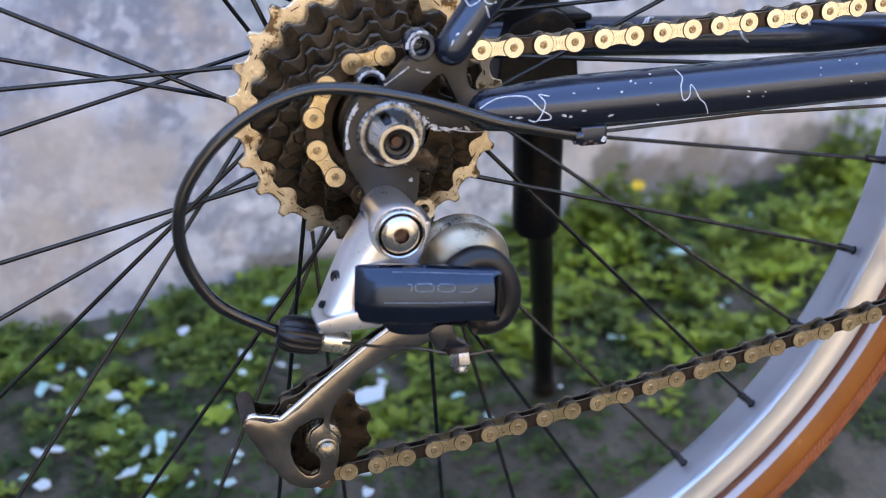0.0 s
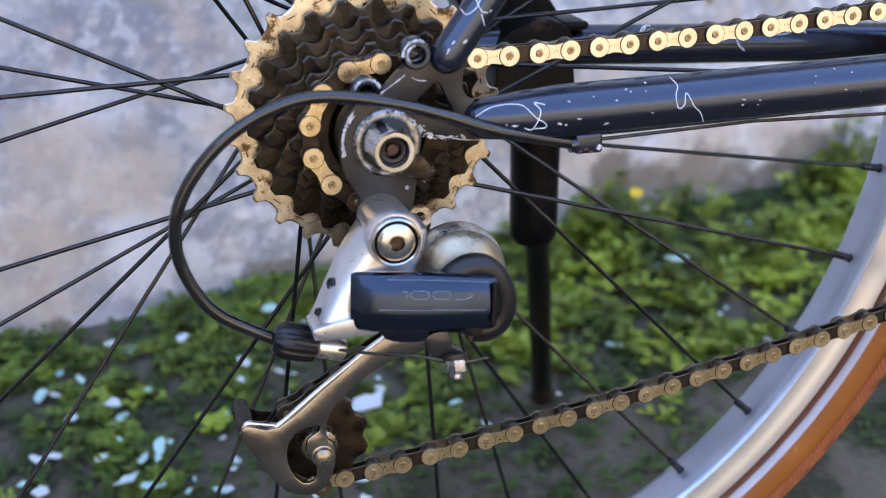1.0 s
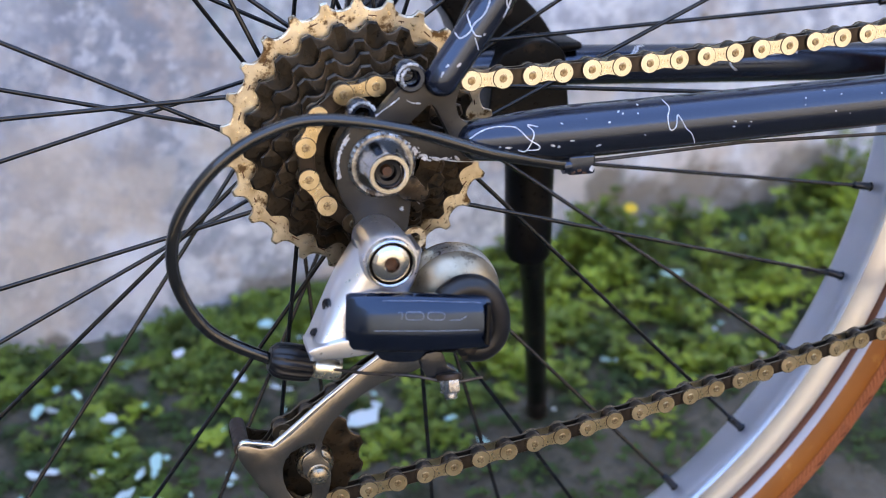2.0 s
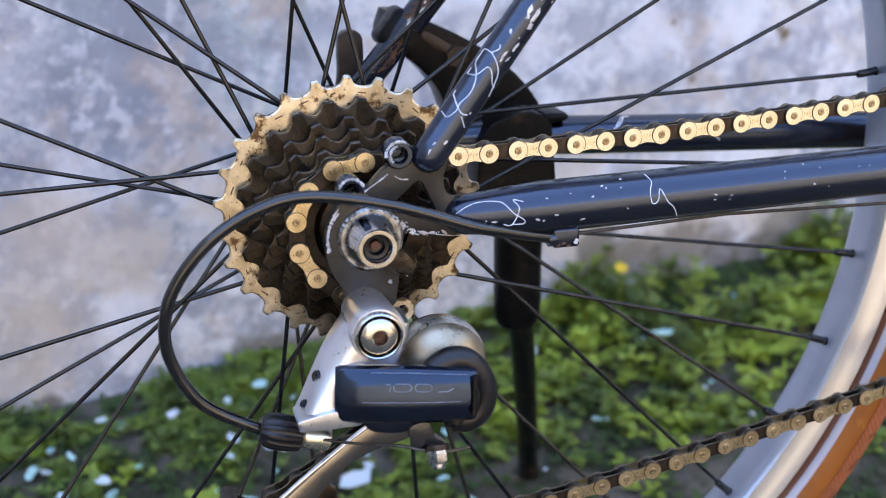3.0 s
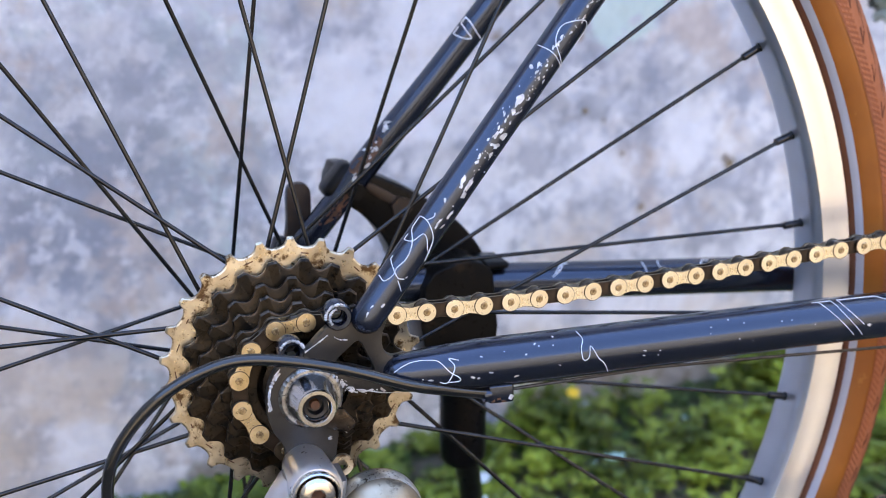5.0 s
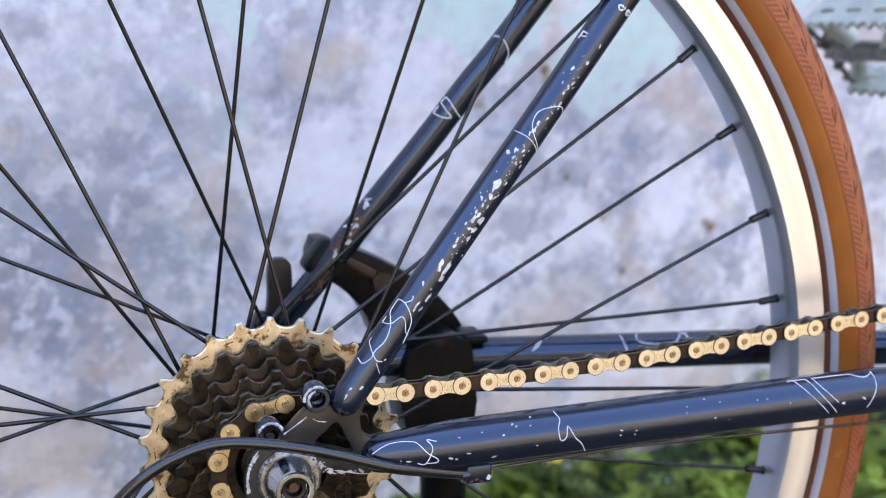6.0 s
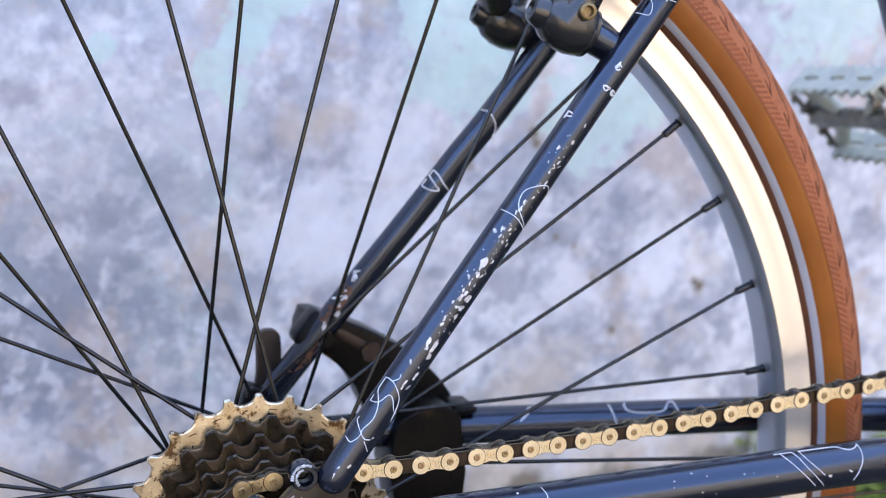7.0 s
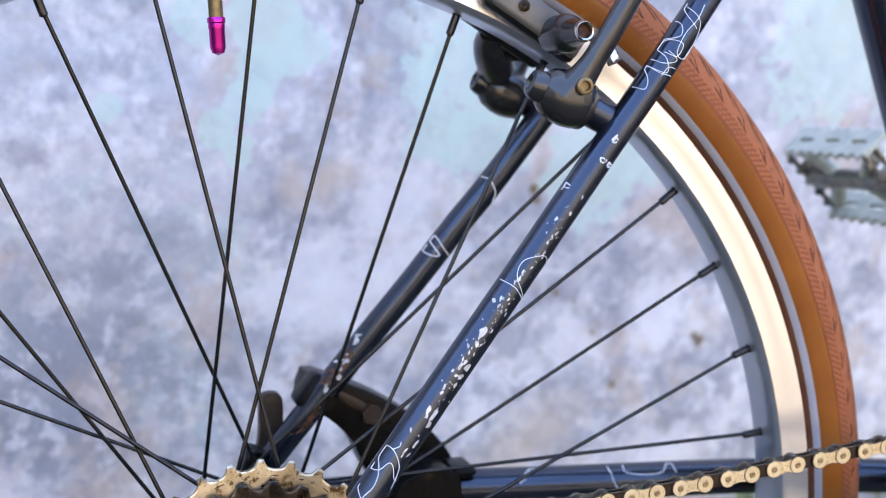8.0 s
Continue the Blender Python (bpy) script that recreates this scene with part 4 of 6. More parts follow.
# quick-release lever on the left side
lever = part("quick_release_lever", plate(rounded([(0.0100, 0.3440), (0.0170, 0.3480), (0.0240, 0.3600), (0.0268, 0.3715), (0.0273, 0.3880), (0.0255, 0.3935), (0.0210, 0.3946), (0.0168, 0.3932), (0.0152, 0.3880), (0.0150, 0.3723), (0.0120, 0.3600), (0.0070, 0.3520)], 3), 0.0740, 0.0810, (), 0.0022, 3), DARK_RUST, bicycle, "dark rusty quick-release lever")
part("lever_bracket", join(block((0.017, 0.016, 0.015), pose(0.0140, 0.070, 0.3600, 0, 20, 0), 0.003), lathe([(0.0016, 0.0), (0.0042, 0.0), (0.0042, 0.003), (0.0032, 0.0036), (0.0018, 0.0034)], facing(0.0115, 0.0620, 0.3655), 18)), KICK, lever)
part("lever_pivot", lathe([(0, 0.0), (0.0085, 0.0), (0.0085, 0.012), (0.006, 0.016), (0, 0.016)], pose(0.006, 0.064, 0.345, -90, 0, 0), 20), DARK_COG, lever)

# ---------------------------------------------------------------- the rear derailleur
ARM = [(0.3090, -0.0138, 0.0092, 0.0950, 0.0105), (0.3065, -0.0156, 0.0090, 0.0952, 0.0105), (0.3000, -0.0198, 0.0078, 0.0950, 0.0102), (0.2940, -0.0230, 0.0050, 0.0950, 0.0088), (0.2880, -0.0258, 0.0000, 0.0956, 0.0066),
       (0.2820, -0.0285, -0.0040, 0.0966, 0.0046), (0.2765, -0.0309, -0.0064, 0.0976, 0.0028), (0.2735, -0.0326, -0.0085, 0.0982, 0.0018), (0.2712, -0.0334, -0.0100, 0.0978, 0.0012)]


def arm_shell():
    """The cast arm: (height, left, right, front, roundness of the front edge), widening and sharpening towards its foot."""
    bm, rings = bmesh.new(), []
    for z, left, right, front, r in smooth_rows(ARM, 5):
        ring = [(left + 0.0006, -0.0770), (left, -0.0790)]
        ring += [(left + r - r * math.cos(a), -front + r - r * math.sin(a)) for a in (radians(90 * k / 8) for k in range(9))]
        ring += [(right - 0.002 + 0.002 * math.sin(a), -front + 0.002 - 0.002 * math.cos(a)) for a in (radians(30 * k) for k in range(4))]
        ring += [(right, -0.0770)]
        rings.append([bm.verts.new((x, y, z)) for x, y in ring])
    for p, q in zip(rings, rings[1:]):
        for k in range(len(p)):
            bm.faces.new((p[k], p[(k + 1) % len(p)], q[(k + 1) % len(q)], q[k]))
    bm.faces.new(rings[0])
    bm.faces.new(rings[-1])
    return bm


derailleur = part("derailleur_body", join(
    arm_shell(),
    lathe([(0, 0.0680), (0.0088, 0.0680), (0.0092, 0.0700), (0.0098, 0.0780), (0.0104, 0.0900), (0.0104, 0.0955), (0.0098, 0.0972), (0, 0.0972)], facing(-0.0030, 0, 0.3064), 48)), SILVER, bicycle, "worn silver cast alloy rear derailleur body", 50)
part("body_foot", plate(rounded([(-0.0343, 0.2760), (-0.0258, 0.2781), (-0.0195, 0.2788), (-0.0132, 0.2780), (-0.0094, 0.2750), (-0.0113, 0.2731), (-0.0218, 0.2719), (-0.0308, 0.2728)], 3), -0.1000, -0.0850, (), 0.0011, 3), SILVER, derailleur)
part("pivot_bolt", lathe([(0, 0.087), (0.0092, 0.087), (0.0092, 0.0990), (0.0089, 0.1000), (0.0084, 0.1003), (0.0080, 0.0999), (0.0079, 0.0975), (0, 0.0975)], facing(-0.0034, 0, 0.3066), 40), CHROME, derailleur, "chrome pivot bolt with a rusty hexagon socket")
# black ring round the bolt head: the gap's shade put into colour
part("bolt_gap_shade", lathe([(0.0080, 0.0983), (0.0075, 0.0980), (0.0069, 0.0983)], facing(-0.0034, 0, 0.3066), 40), KICK, derailleur)
part("bolt_dome", lathe([(0.0070, 0.0976), (0.0070, 0.0996), (0.0067, 0.1001), (0.0050, 0.1008), (0.0034, 0.1012), (0.0029, 0.1012), (0.0027, 0.1004), (0.0026, 0.0980), (0, 0.0980)], facing(-0.0034, 0, 0.3066), 40), CHROME, derailleur, "tarnished bolt head")
part("bolt_socket", lathe([(0.0026, 0.1004), (0.0022, 0.0990), (0, 0.0986)], facing(-0.0034, 0, 0.3066), 6), RUST, derailleur, "rusty hexagon socket")
for x, z in ((-0.0242, 0.2882), (-0.0291, 0.2770)):
    screw = pose(x, -0.0886, z, 90, 0, -66)
    part("limit_screw", lathe([(0, 0), (0.0030, 0), (0.0031, 0.0012), (0.0027, 0.0017), (0.0024, 0.0012), (0.0020, 0.0012), (0.0018, 0.0018), (0.0009, 0.0020), (0.0006, 0.0010), (0, 0.0010)], screw, 18), MATT_RESIN, derailleur, "small black limit screw")
shell = [(0.0107, 0.2875), (0.0103, 0.2974), (0.0138, 0.3040), (0.0202, 0.3067), (0.0276, 0.3041), (0.0346, 0.2981), (0.0405, 0.2887), (0.0424, 0.2798), (0.0300, 0.2757), (0.0152, 0.2775)]
dome = lathe([(0, 0.0700), (0.0182, 0.0700), (0.0188, 0.0715), (0.0189, 0.0750), (0.0185, 0.0785), (0.0175, 0.0818), (0.0158, 0.0845), (0.0132, 0.0866), (0.0098, 0.0880), (0.0055, 0.0889), (0, 0.0892)], None, 64)
dome.transform(facing(0.0252, 0, 0.2838))
part("cage_knuckle", join(dome, moved(plate(rounded(shell, 3), -0.0800, -0.0700, (), 0.0040, 4), Matrix.Translation((0, 0, -0.0060)))), KNUCKLE, derailleur, "worn yellowed alloy cage knuckle", 50)
part("worn_rim", lathe([(0.01885, 0.0725), (0.01895, 0.0752), (0.01858, 0.0786), (0.0181, 0.0803)], facing(0.0252, -0.00012, 0.2838), 64), RIM_WEAR, derailleur, "bright scuffed rim of the knuckle")
part("pivot_washer", lathe([(0.0022, 0.0), (0.0045, 0.0), (0.0045, 0.0022), (0.0022, 0.0022)], facing(0.0120, -0.0690, 0.3052), 18), GOLD, derailleur)
cover_turn = Matrix.Translation((0.0062, -0.1000, 0.2850)) @ pose(0, 0, 0, -22, 1.7, -12)


COVER_FRONT = [(-0.0122, -0.004), (-0.0126, 0.0010), (-0.0118, 0.0034), (-0.0102, 0.0050), (-0.0068, 0.0068), (-0.0062, 0.0071), (-0.0030, 0.00765), (0.0010, 0.0080), (0.0040, 0.0080), (0.0068, 0.0077), (0.0074, 0.0074), (0.0087, 0.0060), (0.0093, 0.0036), (0.0093, -0.004)]


def cover_bow(u):
    """How far the hood's front falls back towards its ends."""
    return 0.0036 * abs(u / 0.0262) ** 2.4


def cover_point(u, z, proud=0.0):
    """A place on the hood's front."""
    for (z0, d0), (z1, d1) in zip(COVER_FRONT, COVER_FRONT[1:]):
        if z0 <= z <= z1 and z1 > z0 and d0 > 0:
            d = d0 + (d1 - d0) * (z - z0) / (z1 - z0)
    return Vector((u, -d + cover_bow(u) - proud, z * (1 - 0.10 * max(0.0, u) / 0.0262)))


def cover_shell():
    """A long hood, bowed in front, rounded underneath and a little lower at its far end."""
    bm, rings = bmesh.new(), []
    for i in range(29):
        u = -0.0262 + 0.0524 * i / 28
        end = 0.0005 if i in (0, 28) else 0.0
        rings.append([bm.verts.new((u, -d + cover_bow(u) + end, (z - math.copysign(end, z)) * (1 - 0.10 * max(0.0, u) / 0.0262))) for z, d in COVER_FRONT])
    for p, q in zip(rings, rings[1:]):
        for k in range(len(p)):
            bm.faces.new((p[k], p[(k + 1) % len(p)], q[(k + 1) % len(q)], q[k]))
    bm.faces.new(rings[0])
    bm.faces.new(rings[-1][::-1])
    bm.transform(cover_turn)
    return bm


part("link_cover", cover_shell(), BLACK_RESIN, derailleur, "glossy black resin link cover with faint worn marks", 18)


def faint_line(pts, width):
    line = [cover_point(x, z, 0.00004) for x, z in pts]
    part("worn_mark", moved(tube(line, width, 5, False), cover_turn), FAINT, derailleur)


for x, w in ((-0.0015, 0.0066), (0.0062, 0.0062)):
    faint_line([(x + math.copysign(w / 2 - 0.0014, math.cos(a)) + 0.0014 * math.cos(a), 0.0006 + 0.0014 * math.sin(a)) for a in (2 * math.pi * (k + 0.5) / 20 for k in range(21))], 0.00009)
faint_line([(-0.0075, 0.0018), (-0.0060, 0.0018), (-0.0058, 0.0006), (-0.0062, -0.0007)], 0.0001)
faint_line([(0.0112, -0.0009), (0.0150, -0.0008), (0.0172, 0.0006)], 0.00012)
for z, u0, u1 in ((0.0060, -0.013, 0.023), (-0.0048, -0.016, 0.022)):
    faint_line([(u0 + (u1 - u0) * k / 14, z) for k in range(15)], 0.00009)
CAP = [(0.0130, 0.2860), (0.0180, 0.2918), (0.0232, 0.2945), (0.0288, 0.2938), (0.0330, 0.2900), (0.0358, 0.2844), (0.0364, 0.2782), (0.0345, 0.2726), (0.0300, 0.2698), (0.0240, 0.2704)]
part("knuckle_cap", join(
    tube(smooth_line([(x, -0.0995, z) for x, z in CAP], 5), 0.0050, 18),
    plate([(x, z) for x, z in CAP[1:]] + [(0.0190, 0.2760)], -0.1036, -0.0940, (), 0.0010, 2),
    block((0.0090, 0.0100, 0.0080), Matrix.Translation((0.0252, -0.0985, 0.2718)) @ pose(0, 0, 0, 0, 8, 0), 0.0022)), MATT_RESIN, derailleur, "matt black end cap of the link", 60)
# a thin black block stands for the shade in the gap beside the hood
part("slot_shade", block((0.0017, 0.0060, 0.0150), Matrix.Translation((0.0300, -0.1085, 0.2836)) @ pose(0, 0, 0, -12, 3, -12), 0.0004, 1), KICK, derailleur)
part("cap_rivet", lathe([(0, 0), (0.0022, 0), (0.0024, 0.0006), (0.0014, 0.0010), (0, 0.0008)], facing(0.0250, -0.1040, 0.2722), 14), DARK_WIRE, derailleur)
part("link_plate", plate(rounded([(-0.0094, 0.2750), (0.0091, 0.2728), (0.0086, 0.2688), (0.0052, 0.2664), (-0.0050, 0.2678), (-0.0087, 0.2704)], 2), -0.0985, -0.0900, (), 0.0012, 3), BLACK_RESIN, derailleur)
part("inner_link_arm", block((0.046, 0.010, 0.012), Matrix.Translation((0.006, -0.089, 0.2740)) @ pose(0, 0, 0, 0, 2, -13), 0.002), MATT_RESIN, derailleur)
CAGE_OUT = [(-0.0011, 0.2557), (-0.0240, 0.2383), (-0.0449, 0.2218), (-0.0578, 0.2241), (-0.0596, 0.2191), (-0.0555, 0.2110), (-0.0484, 0.1986), (-0.0419, 0.1919), (-0.0344, 0.1894),
            (-0.0281, 0.1917), (-0.0252, 0.1958), (-0.0231, 0.2027), (-0.0232, 0.2105), (-0.0261, 0.2147), (-0.0259, 0.2210), (-0.0215, 0.2293), (-0.0106, 0.2390), (0.0010, 0.2449), (0.0152, 0.2489), (0.0137, 0.2573)]
CAGE_HOLE = [(-0.0297, 0.2211), (-0.0386, 0.2181), (-0.0423, 0.2110), (-0.0411, 0.2019), (-0.0367, 0.1958), (-0.0321, 0.1960), (-0.0310, 0.2016), (-0.0345, 0.2088), (-0.0338, 0.2151), (-0.0294, 0.2178)]
cage = part("pulley_cage", plate(rounded(CAGE_OUT, 3), -0.0677, -0.0657, [rounded(CAGE_HOLE, 2)], 0.0006), CAGE, derailleur, "grimy chromed outer pulley cage")
lip = [(-0.0005, -0.0660, 0.2562), (-0.0240, -0.0660, 0.2388), (-0.0440, -0.0660, 0.2228), (-0.0468, -0.0660, 0.2224), (-0.0520, -0.0660, 0.2236), (-0.0574, -0.0660, 0.2244), (-0.0594, -0.0660, 0.2205)]
part("cage_lip", tube(smooth_line(lip, 4), 0.0012, 10), CHROME, derailleur)
part("inner_cage", plate(rounded([(0.0057, 0.2509), (-0.0188, 0.2353), (-0.0424, 0.2173), (-0.0565, 0.2222), (-0.0612, 0.2191), (-0.0565, 0.2071), (-0.0426, 0.1911), (-0.0305, 0.1902), (-0.0225, 0.2044), (-0.0224, 0.2235), (0.0057, 0.2408)], 2), -0.0465, -0.0447, (), 0.0005), DARK_COG, derailleur)
part("cage_stud", tube([(-0.0577, -0.0665, 0.2217), (-0.0577, -0.0445, 0.2217)], 0.0033, 14), DARK_RUST, derailleur, "rusty cage stud")
for centre, name in ((TENSION, "tension_pulley"), (GUIDE, "guide_pulley")):
    wheel = part(name, sprocket(10, 0.008, 0.0030, CHAIN_Y, 0.3, centre.x, centre.y, 0.0008, 0.0017), (DARK_COG, COG_EDGE), derailleur, "grimy black toothed pulley")
    part("pulley_bolt", lathe([(0, 0.0475), (0.0078, 0.0475), (0.0078, 0.0585), (0.0072, 0.0600), (0.0060, 0.0606), (0.0052, 0.0615), (0.0048, 0.0640), (0.0048, 0.0676), (0.0040, 0.0680), (0.0037, 0.0696), (0.0024, 0.0706), (0, 0.0709)], facing(centre.x, 0, centre.y), 28), BOLT, derailleur, "round steel pulley bolt")
part("cable_clamp", plate(rounded([(0.0078, 0.2682), (0.0152, 0.2693), (0.0176, 0.2634), (0.0216, 0.2604), (0.0215, 0.2559), (0.0151, 0.2564), (0.0092, 0.2603)], 3), -0.0985, -0.0925, (), 0.0012), SATIN, derailleur, "glossy dark cable clamp")
clamp_turn = pose(0.0180, -0.0990, 0.2590, -24, 6, 12) @ Matrix.Scale(0.82, 4)
part("clamp_nut", join(
    lathe([(0, -0.0075), (0.0042, -0.0075), (0.0050, -0.0066), (0.0050, -0.0012), (0, -0.0012)], clamp_turn, 6),
    lathe([(0, -0.0100), (0.0026, -0.0100), (0.0030, -0.0092), (0.0030, -0.0070), (0, -0.0070)], clamp_turn, 14)), NUT, derailleur, "bright hexagon nut")
part("clamp_washer", lathe([(0, -0.0014), (0.0058, -0.0014), (0.0062, -0.0006), (0.0060, 0.0012), (0.0040, 0.0020), (0, 0.0020)], clamp_turn, 20), DARK_RUST, derailleur, "brown domed washer")
part("bare_cable", tube(smooth_line([(-0.0258, -0.078, 0.2585), (-0.0097, -0.088, 0.2588), (0.0041, -0.096, 0.2600), (0.0183, -0.1005, 0.2577), (0.0311, -0.0985, 0.2571)], 6), 0.00065, 8), DARK_WIRE, derailleur, "thin bare steel cable")
barrel_axis = Matrix.Translation((-0.0214, -0.0760, 0.2572)) @ Vector((-0.0248, 0.0, 0.0070)).to_track_quat("Z", "Y").to_matrix().to_4x4()
part("cable_ferrule", lathe([(0, -0.002), (0.0046, -0.002), (0.0049, -0.0012), (0.0049, 0.0075), (0.0043, 0.0085), (0, 0.0085)], barrel_axis, 20), LINK_OUT, derailleur, "pale steel ferrule")
bm = lathe([(0, 0.0085), (0.0044, 0.0085), (0.0060, 0.0096), (0.0066, 0.0120), (0.0068, 0.0160), (0.0068, 0.0205), (0.0060, 0.0236), (0.0044, 0.0256), (0, 0.0258)], None, 72)
for v in bm.verts:
    r = math.hypot(v.co.x, v.co.y)
    if r > 0.0055:
        ridge = 0.00045 if int(round(math.atan2(v.co.y, v.co.x) / (2 * math.pi) * 72)) % 6 in (0, 1, 2) else 0.0
        v.co.x, v.co.y = v.co.x * (1 + ridge / r), v.co.y * (1 + ridge / r)
part("barrel_adjuster", moved(bm, barrel_axis), MATT_RESIN, derailleur, "ribbed black barrel adjuster")
SHEATH = [(0.0726, -0.0722, 0.3298), (0.0545, -0.0760, 0.3344), (0.0368, -0.0800, 0.3397), (0.0054, -0.0840, 0.3513), (-0.0241, -0.0830, 0.3565), (-0.0424, -0.0820, 0.3530), (-0.0587, -0.0810, 0.3436), (-0.0714, -0.0805, 0.3299),
          (-0.0779, -0.0800, 0.3155), (-0.0776, -0.0790, 0.2980), (-0.0673, -0.0780, 0.2783), (-0.0463, -0.0760, 0.2642), (-0.0437, -0.0760, 0.2635)]
part("cable_sheath", tube(smooth_line(SHEATH, 10), 0.00235, 16), HOUSING, bicycle, "glossy black cable sheath in a wide loop")
part("bare_cable", tube([(0.082, -0.0715, 0.3305), (0.1517, -0.064, 0.3312), (0.2248, -0.058, 0.3284), (0.40, -0.044, 0.3215)], 0.00075, 8), DARK_WIRE, bicycle, "thin bare steel cable")

# ---------------------------------------------------------------- brake
def brake(s, dx, dz, size, low):
    """One arm of the rim brake, on the right (s = -1) or left side."""
    def at(x, y, z):
        return Vector((x + dx, y * s, z + dz))

    def pad_at(x, y, z):
        return Vector((x, (y + 0.0015) * s, z - low))

    boss = part("brake_boss", tube([at(0.1520, 0.053, 0.5320), at(0.1335, 0.054, 0.5410)], 0.0070, 18), PAINT, bicycle)
    line = (at(0.1080, 0.054, 0.5515) - at(0.1375, 0.054, 0.5395))
    barrel = Matrix.Translation(at(0.1352, 0.054, 0.5404)) @ line.to_track_quat("Z", "Y").to_matrix().to_4x4() @ Matrix.Scale(size, 4)
    arm = part("brake_arm", join(
        lathe([(0, -0.0020), (0.0100, -0.0020), (0.0118, -0.0008), (0.0122, 0.0010), (0.0117, 0.0016), (0.0128, 0.0030), (0.0138, 0.0085), (0.0134, 0.0150), (0.0112, 0.0215), (0.0086, 0.0245), (0, 0.0245)], barrel, 30),
        tube(smooth_line([at(0.1262, 0.0560, 0.5440), at(0.1330, 0.0595, 0.5545), at(0.1405, 0.0608, 0.5665), at(0.1505, 0.0608, 0.5830), at(0.169, 0.060, 0.6135)], 6), [0.0112, 0.0106, 0.0099, 0.0091, 0.0083, 0.0076, 0.0070, 0.0066, 0.0063] + [0.0060] * 16, 20, True, 0.8)), SATIN, bicycle, "black cast brake arm with a rounded pivot")
    part("hood_screw", lathe([(0, 0.0235), (0.0080, 0.0235), (0.0076, 0.0280), (0.0062, 0.0310), (0.0038, 0.0316), (0.0030, 0.0300), (0, 0.0300)], barrel, 24), SATIN, arm)
    part("spring_screw", lathe([(0.0018, 0), (0.0036, 0), (0.0036, 0.0036), (0.0030, 0.0040), (0.0023, 0.0040), (0.0020, 0.0018), (0, 0.0018)], pose(*at(0.1296, 0.0640, 0.5488), 90 if s < 0 else -90, 0, 0), 18), BRASS, arm, "brass spring screw")
    pad = part("brake_pad", block((0.050, 0.0085, 0.0115), Matrix.Translation(pad_at(0.1236, 0.0188, 0.5770)) @ pose(0, 0, 0, 0, 32, 0), 0.0030), MATT_RESIN, bicycle, "dark rubber brake pad in a grey holder")
    part("pad_holder", block((0.046, 0.0050, 0.0135), Matrix.Translation(pad_at(0.1256, 0.0250, 0.5788)) @ pose(0, 0, 0, 0, 32, 0), 0.0022), GREY_RESIN, pad, "scuffed grey pad holder")
    turn = pose(*pad_at(0.1335, 0.0, 0.5718), 90 if s < 0 else -90, 0, 0)
    part("pad_screw", lathe([(0, 0.0270), (0.0026, 0.0270), (0.0026, 0.0286), (0.0012, 0.0290), (0, 0.0284)], pose(*pad_at(0.1167, 0.0, 0.5838), 90 if s < 0 else -90, 0, 0), 16), DARK_COG, pad)
    bolt = part("pad_bolt", lathe([(0, 0.024), (0.0086, 0.024), (0.0086, 0.036), (0.0078, 0.040), (0.0066, 0.0415), (0.0058, 0.0440), (0.0047, 0.0540), (0.0034, 0.0540), (0.0032, 0.0520), (0, 0.0520)], turn, 28), SATIN, pad)
    part("bolt_rim", lathe([(0.0031, 0.0535), (0.0031, 0.0560), (0.0038, 0.0564), (0.0043, 0.0556), (0.0043, 0.0535)], turn, 24), CHROME, pad, "bright rim of the pad bolt")
    part("bolt_socket", lathe([(0.0034, 0.0550), (0.0028, 0.0530), (0, 0.0528)], turn, 6), RUST, pad, "rusty socket")
    part("link_nut", lathe([(0, 0), (0.0034, 0), (0.0034, 0.006), (0.0024, 0.0072), (0, 0.0072)], pose(*at(0.1590, 0.032, 0.5600), 0, -30, 0), 6), CHROME, arm, "bright steel nut")


brake(-1, 0.0, 0.0, 0.86, 0.0)
brake(1, 0.0125, 0.0035, 0.88, 0.001)
part("pad_post", tube(smooth_line([(0.1190, 0.021, 0.5750), (0.1235, 0.032, 0.5690), (0.1310, 0.045, 0.5600)], 5), [0.0050, 0.0062, 0.0072, 0.0080, 0.0086, 0.0090, 0.0093, 0.0095, 0.0096, 0.0096, 0.0096], 18), SATIN, bicycle, "dark post that carries the far brake pad")

# ---------------------------------------------------------------- kickstand on the left stays
STAND_ARM = [(0.0400, 0.4030), (0.0520, 0.4005), (0.0640, 0.3958), (0.0735, 0.3915), (0.0830, 0.3862), (0.0930, 0.3800), (0.1050, 0.3703), (0.1140, 0.3600), (0.1195, 0.3505), (0.1218, 0.3390), (0.1222, 0.3180), (0.1222, 0.3050), (0.0990, 0.3050),
             (0.0930, 0.3180), (0.0860, 0.3290), (0.0760, 0.3420), (0.0693, 0.3530), (0.0663, 0.3612), (0.0604, 0.3700), (0.0516, 0.3785), (0.0428, 0.3838), (0.0365, 0.3875)]
stand = part("kickstand", join(
    plate(rounded(STAND_ARM, 2), 0.0740, 0.0980, (), 0.0055, 4),
    lathe([(0, 0.325), (0.0128, 0.322), (0.0135, 0.310), (0.0132, 0.290), (0.0128, 0.266), (0.0128, 0.246), (0.0126, 0.236), (0.0100, 0.2315), (0, 0.2310)], pose(0.1112, 0.086, 0), 30)), KICK, bicycle, "black kickstand clamped to the left stays")
part("stay_clamp", join(block((0.0120, 0.021, 0.0205), Matrix.Translation((0.0408, 0.068, 0.3960)) @ pose(0, 0, 0, 0, 38, 0), 0.004), tube([(0.046, 0.052, 0.393), (0.046, 0.058, 0.393)], 0.0045, 6)), KICK, stand)
